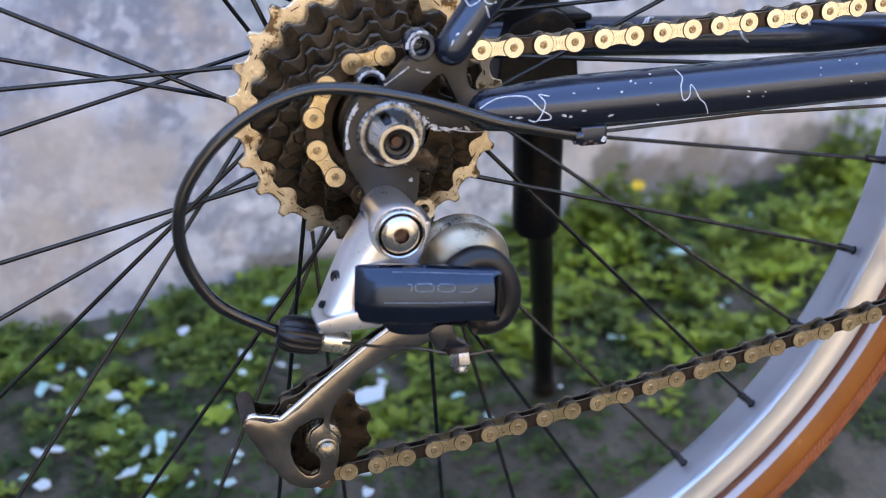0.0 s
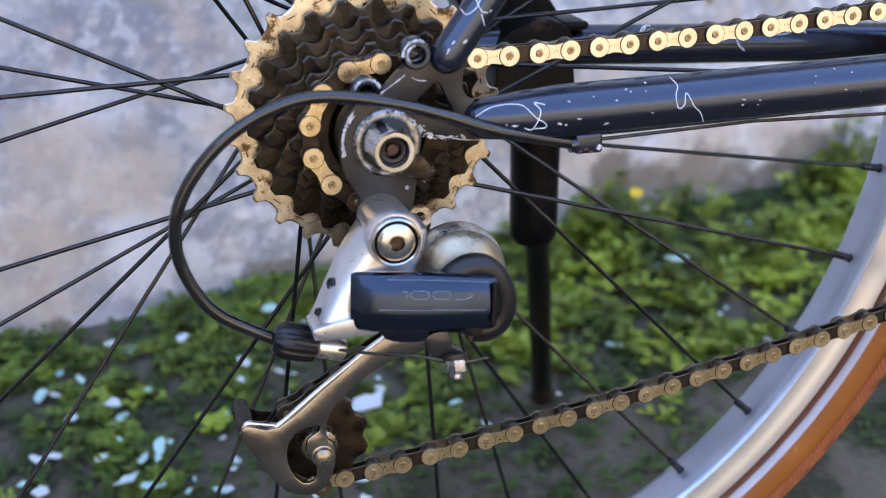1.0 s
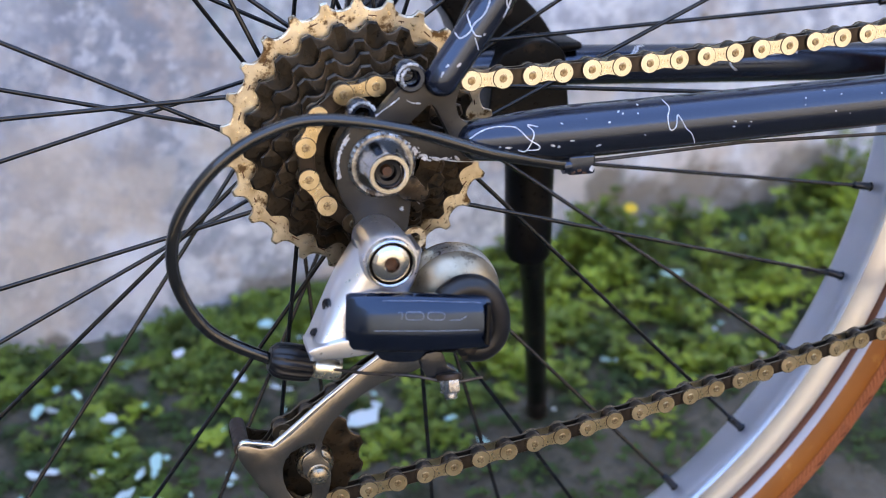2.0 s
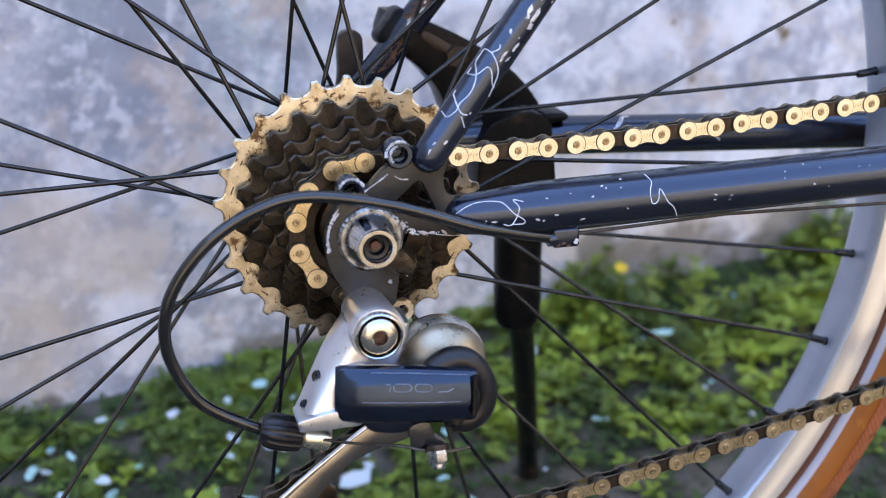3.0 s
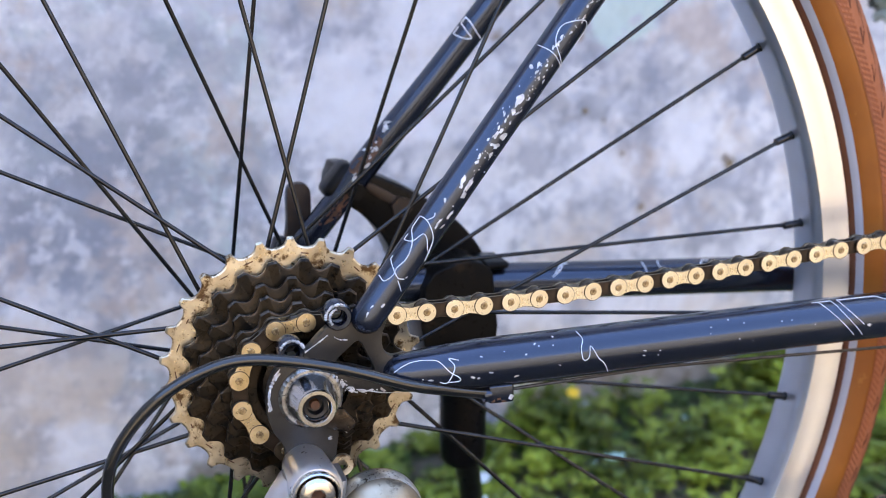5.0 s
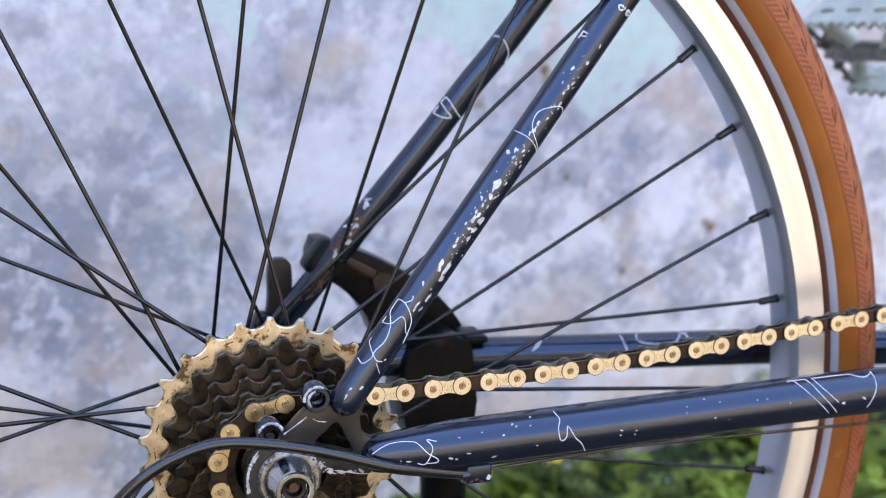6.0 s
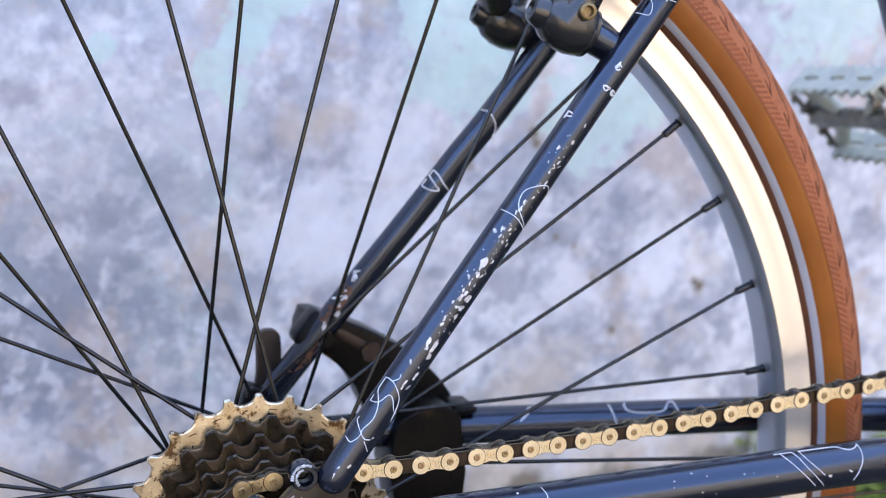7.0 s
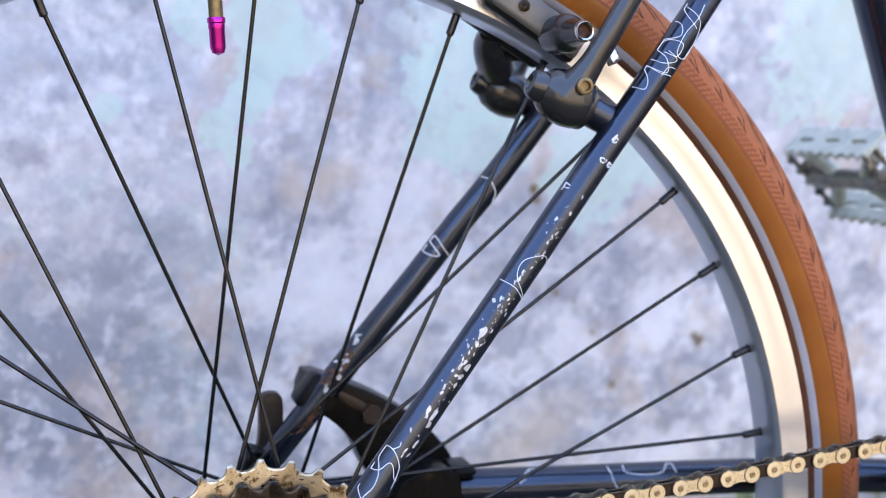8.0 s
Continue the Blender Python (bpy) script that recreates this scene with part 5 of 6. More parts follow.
part("chainstay_clamp", join(plate(rounded([(0.0790, 0.3440), (0.0900, 0.3535), (0.1040, 0.3562), (0.1130, 0.3512), (0.1152, 0.3420), (0.1150, 0.3012), (0.0800, 0.3046)], 2), 0.0460, 0.0800, (), 0.0030, 3), plate([(0.1106, 0.3545), (0.1240, 0.3540), (0.1236, 0.3503), (0.1107, 0.3490)], 0.0470, 0.0720, (), 0.0020, 3)), KICK, stand)
part("adjusting_slot", plate(rounded([(0.0560, 0.3925), (0.0600, 0.3925), (0.0720, 0.3850), (0.0735, 0.3815), (0.0700, 0.3810), (0.0570, 0.3885)], 3), 0.0725, 0.0745, (), 0.0006), DARK_RUST, stand, "rusty slotted plate")
part("clamp_bolt", join(tube([(0.0735, 0.070, 0.3805), (0.0735, 0.0745, 0.3805)], 0.0056, 6), tube([(0.092, 0.071, 0.368), (0.092, 0.0745, 0.368)], 0.0040, 16)), DARK_RUST, stand)
part("stand_leg", tube(smooth_line([(0.1130, 0.086, 0.2340), (0.1290, 0.125, 0.190), (0.1700, 0.231, 0.066)], 6), 0.0068, 16), KICK, stand, "black steel stand leg")
part("stand_foot", tube([(0.1680, 0.226, 0.072), (0.1760, 0.2465, 0.0490)], [0.0074, 0.0080], 16), DARK_RUST, stand, "rusty stand foot")

# ---------------------------------------------------------------- left crank and pedal, seen past the tyre
part("crank_arm", block((0.022, 0.012, 0.190), Matrix.Translation((0.432, 0.082, 0.412)) @ pose(0, 0, 0, 0, 2, 0), 0.004), PEDAL, bicycle, "grey alloy crank arm")


def cage_bar(x, z, tilt):
    """A toothed plate of the pedal's cage, along the axle, with slots."""
    edge = []
    for k in range(9):
        y = -0.044 + 0.011 * k
        edge += [(y, 0.0105), (y + 0.0030, 0.0105), (y + 0.0040, 0.0135), (y + 0.0070, 0.0135), (y + 0.0080, 0.0105)]
    edge = [(y, u) for y, u in edge if y < 0.0445]
    outline = [(-0.0445, 0.0), *edge, (0.0445, 0.0)] + [(y, -u) for y, u in edge[::-1]]
    slots = [rounded([(y - 0.0065, -0.0016), (y + 0.0065, -0.0016), (y + 0.0065, 0.0016), (y - 0.0065, 0.0016)], 2) for y in (-0.028, 0.0, 0.028)]
    lay_flat = Matrix(((0, 0, 1, 0), (1, 0, 0, 0), (0, 1, 0, 0), (0, 0, 0, 1)))
    return moved(plate(outline, -0.0017, 0.0017, slots, 0.0004, 1), Matrix.Translation((x, 0.150, z)) @ pose(0, 0, 0, 0, tilt, 0) @ lay_flat)


pedal = part("pedal", cage_bar(0.401, 0.519, -44), PEDAL, bicycle, "pale grey toothed pedal cage")
part("cage_plate", cage_bar(0.438, 0.475, -44), PEDAL, pedal)
for y in (0.1935, 0.1085):
    slant = Matrix.Translation((0.4175, y, 0.4950)) @ pose(0, 0, 0, 0, -46, 0)
    teeth = [block((0.0035, 0.0040, 0.0045), slant @ Matrix.Translation((-0.0062, 0, -0.021 + 0.0105 * k)), 0.0008, 1) for k in range(5)]
    rails = [block((0.0030, 0.0040, 0.056), slant @ Matrix.Translation((u, 0, 0)), 0.0010, 1) for u in (-0.0042, 0.0042)]
    bridge = block((0.0110, 0.0040, 0.026), slant, 0.0012, 1)
    part("end_plate", join(bridge, *rails, *teeth), DARK_PEDAL, pedal, "dark olive-grey toothed end plate")
for a, c in (((0.405, 0.112, 0.514), (0.417, 0.138, 0.496)), ((0.405, 0.188, 0.514), (0.417, 0.162, 0.496)), ((0.434, 0.112, 0.479), (0.417, 0.138, 0.494)), ((0.434, 0.188, 0.479), (0.417, 0.162, 0.494))):
    part("strut", tube([a, c], [0.0058, 0.0042], 10), PEDAL, pedal)
part("axle_barrel", lathe([(0, 0.0), (0.0070, 0.0), (0.0085, 0.006), (0.0068, 0.030), (0.0068, 0.06), (0.0085, 0.08), (0.0070, 0.090), (0, 0.090)], pose(0.4175, 0.104, 0.495, -90, 0, 0), 24), DARK_PEDAL, pedal)
part("pedal_axle", tube([(0.432, 0.078, 0.499), (0.4185, 0.106, 0.496)], 0.0065, 14), DARK_COG, pedal)


# ---------------------------------------------------------------- scratches and chipped paint on the stays
STAY_SHAPES = {l[0]: taper(l, r, 10) for l, r in ((SEATSTAY, (0.0066, 0.0066)), (CHAINSTAY, (0.0078, 0.0104)), (FAR_SEATSTAY, (0.0064, 0.0068)), (FAR_CHAINSTAY, (0.0082, 0.0097)))}


def on_tube(line, radius, x, z, proud=0.00012):
    """The place on a stay's outer side over (x, z) of the bicycle's plane."""
    best = None
    pts, radii = STAY_SHAPES[line[0]]
    for a, c, ra in zip(pts[4:], pts[5:], radii[4:]):
        d = c - a
        t = max(0.0, min(1.0, ((x - a.x) * d.x + (z - a.z) * d.z) / (d.x ** 2 + d.z ** 2)))
        q = a + d * t
        off = math.hypot(x - q.x, z - q.z)
        if best is None or off < best[0]:
            best = off, q, ra
    off, q, radius = best
    k = min(1.0, 0.97 * radius / max(off, 1e-9))
    dx, dz = (x - q.x) * k, (z - q.z) * k
    r = radius + proud
    return Vector((q.x + dx, q.y - math.sqrt(max(r * r - dx * dx - dz * dz, 1e-9)), q.z + dz))


def scribble(line, radius, pts, parent, width=0.00021):
    path = [on_tube(line, radius, p.x, p.z) for p in smooth_line([(x, 0, z) for x, z in pts], 5)]
    part("scratch", tube(path, width, 5), SCRATCH, parent)


def chip(line, radius, x, z, size, parent, seed):
    """A flake of missing paint: an uneven ring of bare metal, a hair proud of the tube."""
    rnd = random.Random(seed)
    bm = bmesh.new()
    n = 13
    along = math.atan2(line[-1][2] - line[0][2], line[-1][0] - line[0][0])
    slant, long = along + rnd.gauss(0, 0.25), rnd.uniform(1.2, 3.2)
    ring = []
    for k in range(n):
        a = 2 * math.pi * k / n
        r = 0.66 * size * rnd.uniform(0.5, 1.15)
        u, v = r * math.cos(a) * long, r * math.sin(a)
        ring.append(bm.verts.new(on_tube(line, radius, x + u * math.cos(slant) - v * math.sin(slant), z + u * math.sin(slant) + v * math.cos(slant), 0.00008)))
    mid = bm.verts.new(on_tube(line, radius, x, z, 0.00012))
    for k in range(n):
        bm.faces.new((ring[k], ring[(k + 1) % n], mid))
    return part("paint_chip", bm, CHIP, parent)


scribble(CHAINSTAY, 0.0108, [(0.0324, 0.3438), (0.0358, 0.3460), (0.0413, 0.3474), (0.0483, 0.3475), (0.0511, 0.3464), (0.0547, 0.3427), (0.0584, 0.3403), (0.0585, 0.3386), (0.0545, 0.3384)], chainstay)
scribble(CHAINSTAY, 0.0108, [(0.0585, 0.3470), (0.0546, 0.3477), (0.0566, 0.3447), (0.0537, 0.3383), (0.0505, 0.3388)], chainstay)
scribble(CHAINSTAY, 0.0108, [(0.1113, 0.3526), (0.1126, 0.3503), (0.1112, 0.3473), (0.1115, 0.3434), (0.1128, 0.3422), (0.1145, 0.3436), (0.1155, 0.3478), (0.1187, 0.3426), (0.1212, 0.3404), (0.1243, 0.3355)], chainstay)
scribble(CHAINSTAY, 0.0108, [(0.2239, 0.3587), (0.2322, 0.3508), (0.2423, 0.3413)], chainstay)
scribble(CHAINSTAY, 0.0108, [(0.2268, 0.3608), (0.2334, 0.3557), (0.2377, 0.3503), (0.2471, 0.3408)], chainstay)
scribble(CHAINSTAY, 0.0108, [(0.2468, 0.3459), (0.2383, 0.3538), (0.2367, 0.3582), (0.2394, 0.3606), (0.2490, 0.3600), (0.2549, 0.3567), (0.2623, 0.3546), (0.2684, 0.3555), (0.2689, 0.3576), (0.2683, 0.3511), (0.2633, 0.3415)], chainstay)
scribble(SEATSTAY, 0.0066, [(0.0275, 0.3829), (0.0287, 0.3813), (0.0320, 0.3834), (0.0338, 0.3863), (0.0375, 0.3897), (0.0400, 0.3950), (0.0412, 0.4028), (0.0436, 0.4051), (0.0461, 0.4041), (0.0479, 0.3999), (0.0483, 0.3962), (0.0467, 0.3914), (0.0452, 0.3879)], seatstay)
scribble(SEATSTAY, 0.0066, [(0.0372, 0.4001), (0.0375, 0.3966), (0.0406, 0.3964), (0.0442, 0.3989), (0.0457, 0.3974), (0.0461, 0.3927), (0.0473, 0.3911)], seatstay)
scribble(SEATSTAY, 0.0066, [(0.0320, 0.3913), (0.0324, 0.3864), (0.0338, 0.3826), (0.0363, 0.3818)], seatstay)
scribble(SEATSTAY, 0.0066, [(0.0338, 0.3814), (0.0353, 0.3770)], seatstay)
scribble(SEATSTAY, 0.0066, [(0.0461, 0.4041), (0.0488, 0.4053), (0.0494, 0.4069)], seatstay)
scribble(SEATSTAY, 0.0066, [(0.0936, 0.4699), (0.0986, 0.4667), (0.1037, 0.4605), (0.0998, 0.4702), (0.1022, 0.4767), (0.1072, 0.4789), (0.1130, 0.4787), (0.1136, 0.4732), (0.1099, 0.4679)], seatstay)
scribble(SEATSTAY, 0.0066, [(0.1531, 0.5498), (0.1584, 0.5479), (0.1604, 0.5522), (0.1602, 0.5588), (0.1648, 0.5551), (0.1715, 0.5535)], seatstay)
scribble(SEATSTAY, 0.0066, [(0.1586, 0.5597), (0.1648, 0.5558), (0.1693, 0.5552), (0.1691, 0.5606), (0.1666, 0.5653), (0.1710, 0.5689), (0.1769, 0.5671), (0.1739, 0.5619), (0.1685, 0.5637)], seatstay)
scribble(SEATSTAY, 0.0066, [(0.1643, 0.5697), (0.1710, 0.5694), (0.1762, 0.5709), (0.1769, 0.5761), (0.1720, 0.5795)], seatstay)
scribble(SEATSTAY, 0.0066, [(0.1806, 0.5856), (0.1800, 0.5797), (0.1836, 0.5739)], seatstay)
scribble(SEATSTAY, 0.0066, [(0.1879, 0.5842), (0.1841, 0.5777), (0.1781, 0.5716), (0.1738, 0.5632), (0.1779, 0.5608), (0.1826, 0.5645)], seatstay)
scribble(SEATSTAY, 0.0066, [(0.1812, 0.5830), (0.1855, 0.5765), (0.1836, 0.5681), (0.1792, 0.5621)], seatstay)
scribble(SEATSTAY, 0.0066, [(0.1619, 0.5617), (0.1673, 0.5590), (0.1739, 0.5601), (0.1703, 0.5643)], seatstay)
scribble(SEATSTAY, 0.0066, [(0.1661, 0.5535), (0.1695, 0.5571), (0.1732, 0.5567)], seatstay)
CHIPS_ON_CHAINSTAY = [(0.0870, 0.3469, 5.7), (0.0916, 0.3502, 4.6), (0.0931, 0.3494, 4.6), (0.1003, 0.3518, 4.6), (0.0780, 0.3486, 3.4), (0.0680, 0.3476, 3.4), (0.0993, 0.3492, 3.4), (0.1394, 0.3417, 5.7), (0.1460, 0.3413, 4.6), (0.1706, 0.3482, 4.0), (0.1804, 0.3526, 3.4), (0.1815, 0.3558, 2.9), (0.0643, 0.3396, 9.2), (0.0715, 0.3412, 6.9), (0.0828, 0.3383, 8.0), (0.0470, 0.3398, 8.0), (0.0435, 0.3405, 4.6), (0.1014, 0.3413, 3.4), (0.0664, 0.3392, 6.9), (0.1822, 0.3555, 6.1), (0.1873, 0.3511, 3.1), (0.1713, 0.3505, 4.1), (0.2055, 0.3505, 4.1), (0.2104, 0.3505, 3.1), (0.2497, 0.3453, 11.3), (0.2608, 0.3463, 7.2), (0.2217, 0.3480, 3.1), (0.1398, 0.3438, 5.1), (0.1467, 0.3431, 4.1), (0.1842, 0.3449, 4.1), (0.1910, 0.3435, 3.1)]
CHIPS_ON_SEATSTAY = [(0.0744, 0.4360, 14.0), (0.0767, 0.4376, 12.0), (0.0676, 0.4279, 9.0), (0.0664, 0.4258, 9.0), (0.0608, 0.4192, 14.0), (0.0601, 0.4168, 10.0), (0.0534, 0.4115, 8.0), (0.0565, 0.4091, 5.0), (0.0510, 0.4036, 9.0), (0.0498, 0.4020, 8.0), (0.0375, 0.3823, 6.0), (0.0277, 0.3721, 8.0), (0.0216, 0.3690, 6.0), (0.0235, 0.3719, 5.0), (0.0596, 0.4271, 5.0), (0.1447, 0.5274, 13.1), (0.1408, 0.5180, 9.4), (0.1424, 0.5156, 9.4), (0.1219, 0.5088, 13.1), (0.1241, 0.4963, 11.3), (0.1035, 0.4841, 9.4), (0.0897, 0.4615, 13.1), (0.0926, 0.4626, 7.5), (0.0842, 0.4489, 24.4), (0.0818, 0.4447, 16.9), (0.0777, 0.4351, 22.5), (0.0746, 0.4317, 18.8), (0.0722, 0.4283, 13.1), (0.0630, 0.4171, 18.8), (0.0609, 0.4132, 18.8), (0.0554, 0.4058, 11.3), (0.0523, 0.4014, 9.4), (0.1296, 0.5028, 7.5)]
for i, (x, z) in enumerate([(0.1447, 0.5265), (0.1389, 0.5182), (0.1425, 0.5161), (0.1206, 0.5082), (0.1238, 0.5078), (0.1186, 0.5105)]):
    q = random.Random(900 + i)
    scribble(SEATSTAY, 0.0066, [(x + q.uniform(0.0007, 0.0014) * math.cos(k * 0.785), z + q.uniform(0.0007, 0.0014) * math.sin(k * 0.785)) for k in range(8)], seatstay, 0.00035)
for i, (x, z, s) in enumerate(CHIPS_ON_CHAINSTAY):
    chip(CHAINSTAY, 0.0108, x, z, s * 1e-4, chainstay, i)
for i, (x, z, s) in enumerate(CHIPS_ON_SEATSTAY):
    chip(SEATSTAY, 0.0066, x, z, s * 1e-4, seatstay, 50 + i)


# ---------------------------------------------------------------- bare metal along the dropout's edges, marks on the far stays
def bruise(line, radius, x, z, size, parent, seed):
    """A rusty patch on a far stay."""
    spot = chip(line, radius, x, z, size, parent, seed)
    spot.name = "rust_spot"
    spot.data.materials[0] = RUST



def bare_edge(pts, y, parent, width=0.0004):
    """A ragged line of bare metal where the paint has gone from an edge."""
    r = random.Random(int(pts[0][0] * 1e5))
    p = smooth_line([(x, y, z) for x, z in pts], 7)
    part("bare_edge", tube(p, [width * r.uniform(0.25, 1.3) for _ in p], 6), CHIP, parent)


bare_edge([(-0.0118, 0.3459), (-0.0151, 0.3414), (-0.0163, 0.3361), (-0.0163, 0.3306)], -0.0701, dropout, 0.0007)
bare_edge([(0.0183, 0.3364), (0.0289, 0.3340), (0.0390, 0.3332)], -0.0702, dropout, 0.00022)
bare_edge([(-0.0117, 0.3476), (-0.0144, 0.3435), (-0.0163, 0.3372), (-0.0156, 0.3310)], -0.0702, dropout, 0.00049)
bare_edge([(-0.0058, 0.3459), (0.0002, 0.3453), (0.0070, 0.3424)], -0.0702, dropout, 0.00033)
bare_edge([(0.0045, 0.3233), (0.0099, 0.3221), (0.0143, 0.3186)], -0.0702, dropout, 0.00022)


def plate_chip(x, z, size, seed):
    """A flat ragged flake of bare metal on the dropout's outer face."""
    r = random.Random(seed)
    bm = bmesh.new()
    slant, long = r.uniform(-0.9, 0.1), r.uniform(1.0, 2.6)
    ring = []
    for k in range(11):
        a, q = 2 * math.pi * k / 11, size * r.uniform(0.45, 1.15)
        u, v = q * math.cos(a) * long, q * math.sin(a)
        ring.append(bm.verts.new((x + u * math.cos(slant) - v * math.sin(slant), -0.07012, z + u * math.sin(slant) + v * math.cos(slant))))
    mid = bm.verts.new((x, -0.0703, z))
    for k in range(11):
        bm.faces.new((ring[k], ring[(k + 1) % 11], mid))
    part("paint_chip", bm, CHIP, dropout)


worn_line = smooth_line([(0.0060, 0, 0.3440), (0.0110, 0, 0.3412), (0.0150, 0, 0.3372), (0.0215, 0, 0.3352), (0.0300, 0, 0.3349)], 9)
wear = random.Random(31)
for i, p in enumerate(worn_line):
    for _ in range(2 if i < 24 else 1):
        plate_chip(p.x + wear.gauss(0, 0.0006), p.z + wear.gauss(0, 0.0005), wear.choice((0.00025, 0.0004, 0.0006)), 1500 + 7 * i + _)
bare_edge([(-0.0024, 0.3530), (0.0041, 0.3573), (0.0073, 0.3596)], -0.0701, dropout, 0.0004)
bare_edge([(0.0099, 0.3586), (0.0120, 0.3574), (0.0152, 0.3570)], -0.0701, dropout, 0.0003)
bare_edge([(0.0072, 0.3165), (0.0077, 0.3178)], -0.0701, dropout, 0.0009)
for x, z, r, a0, a1 in ((0.0113, 0.0321, 0.0052, 60, 190), (-0.0072, 0.0195, 0.0048, 20, 175), (0.0113, 0.0321, 0.0036, 100, 240)):
    bare_edge([(x + r * math.cos(radians(a)), HUB + z + r * math.sin(radians(a))) for a in range(a0, a1, 18)], -0.0729, dropout, 0.0007)
scribble(FAR_SEATSTAY, 0.0066, [(0.0947, 0.4730), (0.0938, 0.4687), (0.0976, 0.4664), (0.1014, 0.4665), (0.0991, 0.4700), (0.0967, 0.4757), (0.0996, 0.4762), (0.1035, 0.4699), (0.1065, 0.4664)], far_seatstay, 0.0004)
scribble(FAR_SEATSTAY, 0.0066, [(0.1225, 0.5058), (0.1261, 0.5041), (0.1292, 0.4978), (0.1286, 0.4926)], far_seatstay, 0.0004)
scribble(FAR_CHAINSTAY, 0.0096, [(0.1985, 0.3481), (0.2004, 0.3402), (0.2038, 0.3368)], far_chainstay, 0.0004)
scribble(FAR_CHAINSTAY, 0.0096, [(0.2083, 0.3504), (0.2085, 0.3451), (0.2269, 0.3437), (0.2351, 0.3484), (0.2370, 0.3435)], far_chainstay, 0.0004)
scribble(FAR_CHAINSTAY, 0.0096, [(0.1475, 0.3444), (0.1521, 0.3471), (0.1576, 0.3527), (0.1490, 0.3458)], far_chainstay, 0.0004)
for i in range(16):
    x = random.Random(i + 40).uniform(0.0446, 0.0626)
    chip(FAR_SEATSTAY, 0.0066, x, 0.4106 + (x - 0.0526) * 1.27 + random.Random(i + 60).gauss(0, 0.003), random.Random(i + 80).uniform(0.0006, 0.0020), far_seatstay, 200 + i)
for i, (x, z) in enumerate([(0.0506, 0.4076), (0.0536, 0.4106), (0.0566, 0.4166), (0.0476, 0.4056), (0.0371, 0.3830), (0.0401, 0.3880), (0.0341, 0.3800)]):
    bruise(FAR_SEATSTAY, 0.0066, x, z, 0.0042, far_seatstay, 220 + i)
for i in range(130):
    t = random.Random(i).random()
    x = 0.062 + 0.060 * t + random.Random(i + 99).gauss(0, 0.002)
    chip(SEATSTAY, 0.0066, x, 0.4175 + (x - 0.062) * 1.29 + random.Random(i + 300).gauss(0.0008, 0.0028), random.Random(i + 500).choice((0.0002, 0.0003, 0.0004, 0.0007)), seatstay, 700 + i)

# ---------------------------------------------------------------- weeds, moss and litter at the foot of the wall
def leaf_mesh(name, clumps, size, rnd):
    """Small folded leaflets in threes, all in one mesh: clumps are (x, y, height, radius, count)."""
    verts, faces = [], []
    shape = ((0, 0, 0), (0.45, 0.42, 0.10), (0.95, 0.30, 0.06), (1.1, 0, -0.02), (0.95, -0.30, 0.06), (0.45, -0.42, 0.10))
    for x, y, h, radius, count in clumps:
        for _ in range(count):
            a, d = rnd.uniform(0, 6.283), radius * math.sqrt(rnd.random())
            px, py = x + d * math.cos(a), y + d * math.sin(a)
            if py > wall_line(px) - 0.004:
                continue
            base = Vector((px, py, ground_height(px, py) + h * rnd.uniform(0.25, 1.0) * (1.15 - 0.6 * d / radius)))
            first, tilt = rnd.uniform(0, 6.283), rnd.uniform(-0.1, 0.6)
            for k in range(3):
                turn = Euler((rnd.uniform(-0.3, 0.3), -tilt + rnd.uniform(-0.25, 0.25), first + k * 2.094 + rnd.uniform(-0.3, 0.3))).to_matrix()
                s = size * rnd.uniform(0.65, 1.25)
                n = len(verts)
                verts += [tuple(base + turn @ Vector(p) * s) for p in shape]
                faces += [(n, n + 1, n + 2, n + 3), (n, n + 3, n + 4, n + 5)]
            n = len(verts)
            foot = Vector((base.x + rnd.uniform(-0.008, 0.008), base.y + rnd.uniform(-0.008, 0.008), ground_height(px, py) - 0.002))
            w = 0.0006
            verts += [tuple(foot + Vector((-w, 0, 0))), tuple(foot + Vector((w, 0, 0))), tuple(base + Vector((w, 0, 0))), tuple(base + Vector((-w, 0, 0)))]
            faces.append((n, n + 1, n + 2, n + 3))
    me = bpy.data.meshes.new(name)
    me.from_pydata(verts, [], faces)
    return me


def weed_density(x, y):
    """Where weeds grow: thick to the front of the wheel, in clumps along the wall, thin on the bare ground before them."""
    depth = wall_line(x) - y
    patch = noise.noise((x * 9, y * 9, 3.0)) * 0.5 + 0.5
    fine = noise.noise((x * 26, y * 26, 8.0)) * 0.5 + 0.5
    right = max(0.0, min(1.0, (x - 0.08) / 0.10))
    reach = max(0.07, min(0.22, 0.11 + 0.45 * x)) + 0.07 * (patch - 0.5)
    band = max(0.0, min(1.0, (reach - depth) / 0.03))
    stray = (0.28 if fine > 0.5 else 0.06) if patch > (0.52 if x < 0.0 else 0.66) else 0.012
    bare = min(1.0, math.hypot((x - 0.455) * 0.8, (wall_line(x) - y - 0.025) * 1.2) / 0.045) ** 3
    thick = (right * (0.05 + 0.95 * fine) * (1.0 if patch > 0.36 else 0.22) + (1 - right) * (0.90 if fine > 0.45 else 0.12)) * bare
    if x < -0.04 and depth < 0.045:
        return 0.0
    return max(band * thick, stray * fine)


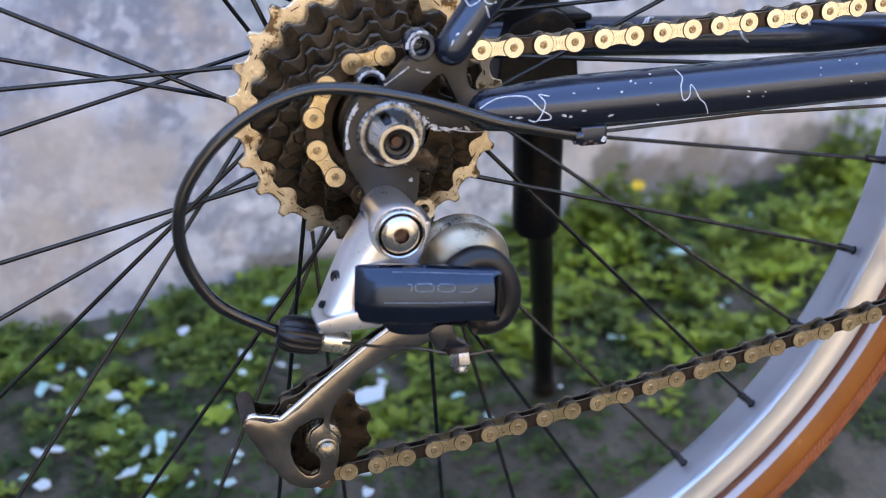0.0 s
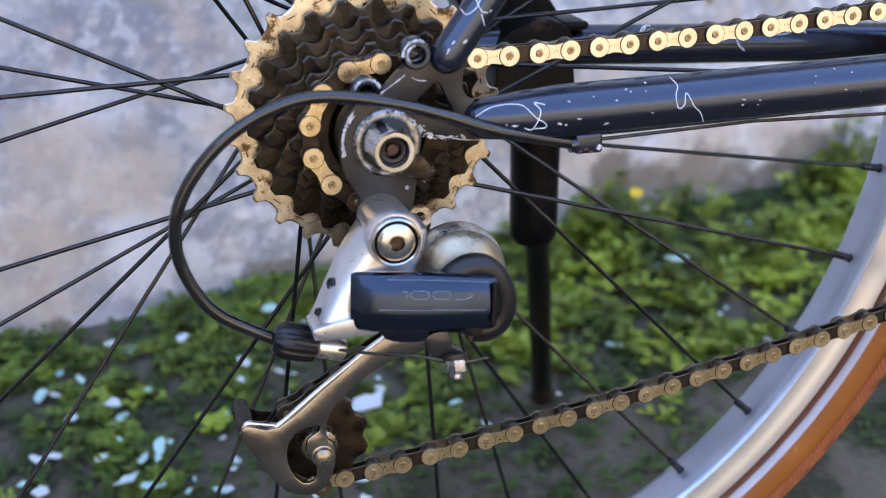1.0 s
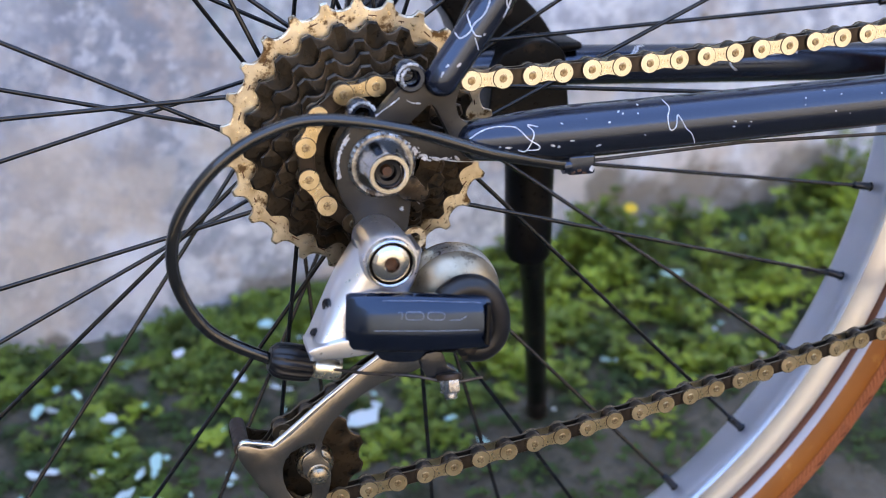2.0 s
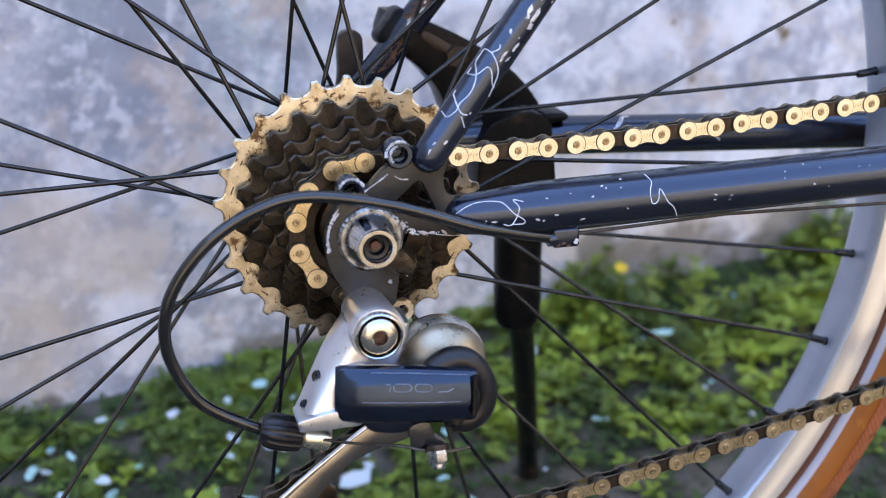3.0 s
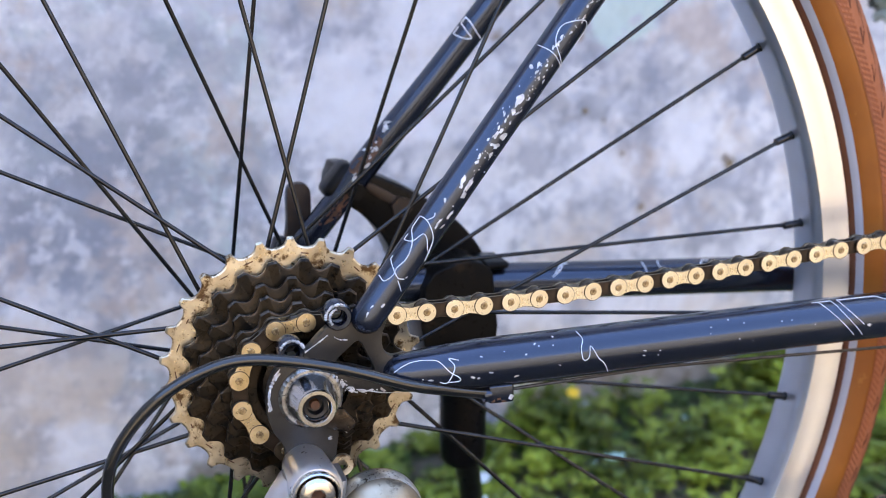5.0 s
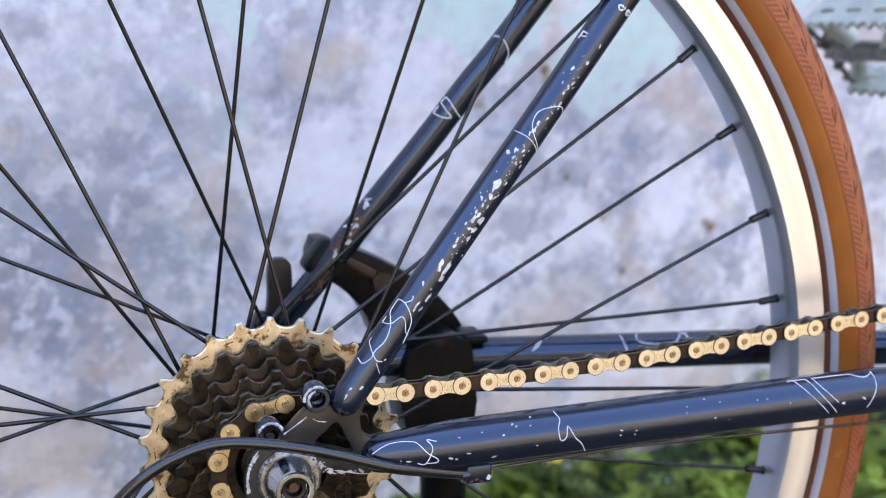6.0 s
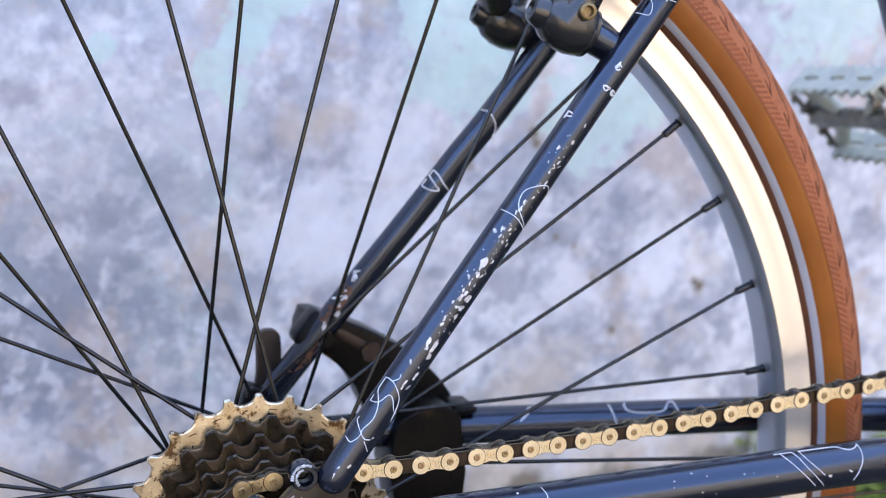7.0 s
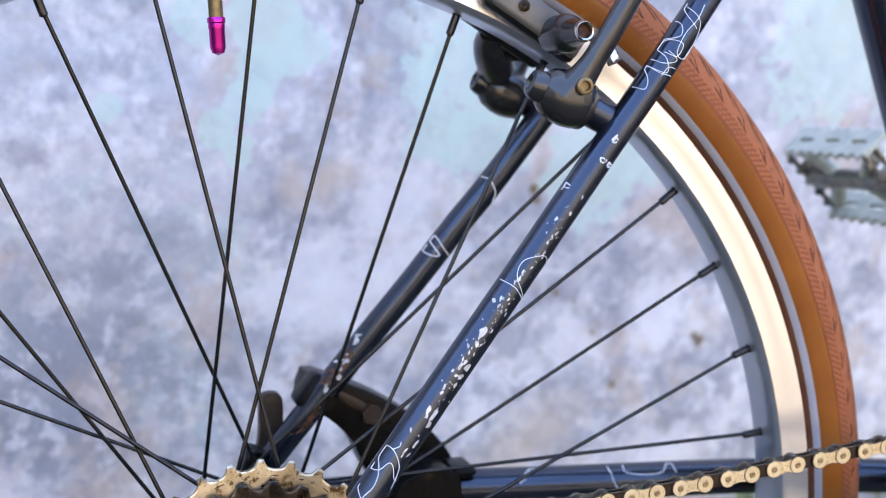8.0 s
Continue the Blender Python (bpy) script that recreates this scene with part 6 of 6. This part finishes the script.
rnd = random.Random(7)
clumps, low = [], []
for _ in range(5000):
    x = rnd.uniform(-0.55, 1.15)
    y = wall_line(x) - rnd.uniform(0.0, 0.42)
    if rnd.random() < weed_density(x, y):
        depth = wall_line(x) - y
        tall = (0.010 + 0.040 * max(0.0, min(1.0, (x - 0.1) / 0.3)) * max(0.0, 1 - depth / 0.22)) * rnd.uniform(0.6, 1.2)
        clumps.append((x, y, tall, rnd.uniform(0.010, 0.022), rnd.randint(3, 6)))
for _ in range(60):
    x = rnd.choice((rnd.gauss(0.565, 0.030), rnd.gauss(0.300, 0.022)))
    clumps.append((x, wall_line(x) - rnd.uniform(0.008, 0.05), (0.075 if x > 0.4 else 0.055) * rnd.uniform(0.5, 1.1), rnd.uniform(0.008, 0.016), 4))
sprouts = []
for _ in range(9000):
    x = rnd.uniform(-0.55, 0.30)
    y = wall_line(x) - rnd.uniform(0.005, 0.40)
    patch = noise.noise((x * 13, y * 13, 31.0)) * 0.5 + 0.5 + 0.35 * noise.noise((x * 45, y * 45, 12.0))
    depth = wall_line(x) - y
    if patch > 0.53 + 1.6 * max(0.0, depth - 0.09) + max(0.0, x - 0.05) * 0.8:
        sprouts.append((x, y, rnd.uniform(0.005, 0.020), rnd.uniform(0.006, 0.012), rnd.randint(2, 4)))
for _ in range(1500):
    x = rnd.uniform(-0.55, 1.15)
    low.append((x, wall_line(x) - rnd.random() ** 1.5 * 0.34, 0.006, 0.012, 5))


def stuff(name, me, material, label, category):
    me.materials.append(material)
    tagged(place(name, me), label, category, kind="stuff")


stuff("weeds", leaf_mesh("weeds", clumps, 0.0080, rnd), LEAF, "fresh green clover-like weeds along the foot of the wall", "weeds")
stuff("small_weeds", leaf_mesh("small_weeds", sprouts, 0.0050, rnd), SPROUT, "dull green low weeds creeping over the bare ground", "weeds")
stuff("moss", leaf_mesh("moss", low, 0.0042, rnd), MOSS, "dark green moss cushions on the damp ground", "moss")


def flake(x, y, size, turn, seed, material, lift=0.0):
    """A curled chip of old paint lying on the ground."""
    r = random.Random(seed)
    bm = bmesh.new()
    n = r.randint(8, 11)
    z = ground_height(x, y) + lift
    long = r.uniform(1.2, 2.2)
    ring = [(size * q * math.cos(6.283 * k / n) * long, size * q * math.sin(6.283 * k / n)) for k, q in ((k, r.uniform(0.5, 1.05)) for k in range(n))]
    tilt = Euler((r.uniform(-0.25, 0.25), r.uniform(-0.25, 0.25), turn)).to_matrix()
    up = [bm.verts.new(Vector((x, y, z + 0.0065)) + tilt @ Vector((u, v, 12 * u * u))) for u, v in ring]
    down = [bm.verts.new(v.co - Vector((0, 0, 0.0009))) for v in up]
    bm.faces.new(up)
    bm.faces.new(down[::-1])
    for k in range(n):
        bm.faces.new((up[k], down[k], down[(k + 1) % n], up[(k + 1) % n]))
    tagged(part("paint_flake", bm, material), "curled chip of pale old paint on the ground", "paint flake", "paint flakes on the ground")


rnd = random.Random(21)
for i in range(120):
    x = rnd.gauss(-0.10, 0.10) if i < 98 else rnd.uniform(0.0, 0.55)
    y = wall_line(x) - rnd.uniform(0.05, 0.30)
    grown = sum(abs(x - p[0]) < 0.010 and abs(y - p[1]) < 0.010 for p in sprouts)
    flake(x, y, rnd.uniform(0.0022, 0.0058) if i < 80 else rnd.uniform(0.0015, 0.0032), rnd.uniform(0, 6.283), i, FLAKE if rnd.random() < 0.55 else TEAL_FLAKE, 0.009 if grown > 1 else 0.0)
flake(0.050, 0.262, 0.010, 0.6, 400, FLAKE)
# three that lie on the leaves
flake(0.3242, 0.3586, 0.0075, 0.4, 500, TEAL_FLAKE, 0.024)
flake(0.2098, 0.3563, 0.005, 1.2, 559, FLAKE, 0.024)
flake(0.1995, 0.3276, 0.0045, 0.2, 612, FLAKE, 0.024)

blossom = bmesh.new()
for k in range(11):
    a = k * 2 * math.pi / 11
    d = Vector((math.cos(a), math.sin(a) * 0.8, 0.35))
    side = Vector((-math.sin(a), math.cos(a), 0)) * 0.0016
    q = [blossom.verts.new(p) for p in (side * 0.4, d * 0.0045 + side, d * 0.0064, d * 0.0045 - side, -side * 0.4)]
    blossom.faces.new(q)
FLOWER = (0.298, 0.395, 0.092)
flower = tagged(new("flower"), "small yellow blossom on a thin green stem", "flower")
flower.location = (FLOWER[0], FLOWER[1], ground_height(FLOWER[0], FLOWER[1]))
part("stem", tube([(0.004, 0, -0.002), (0.002, 0, 0.04), (0, 0, FLOWER[2] - flower.location.z)], 0.0007, 6), LEAF, flower)
part("blossom", blossom, PETAL, flower, "yellow petals", m=pose(0, 0, FLOWER[2] - flower.location.z, 40, 0, 0), clean=False)
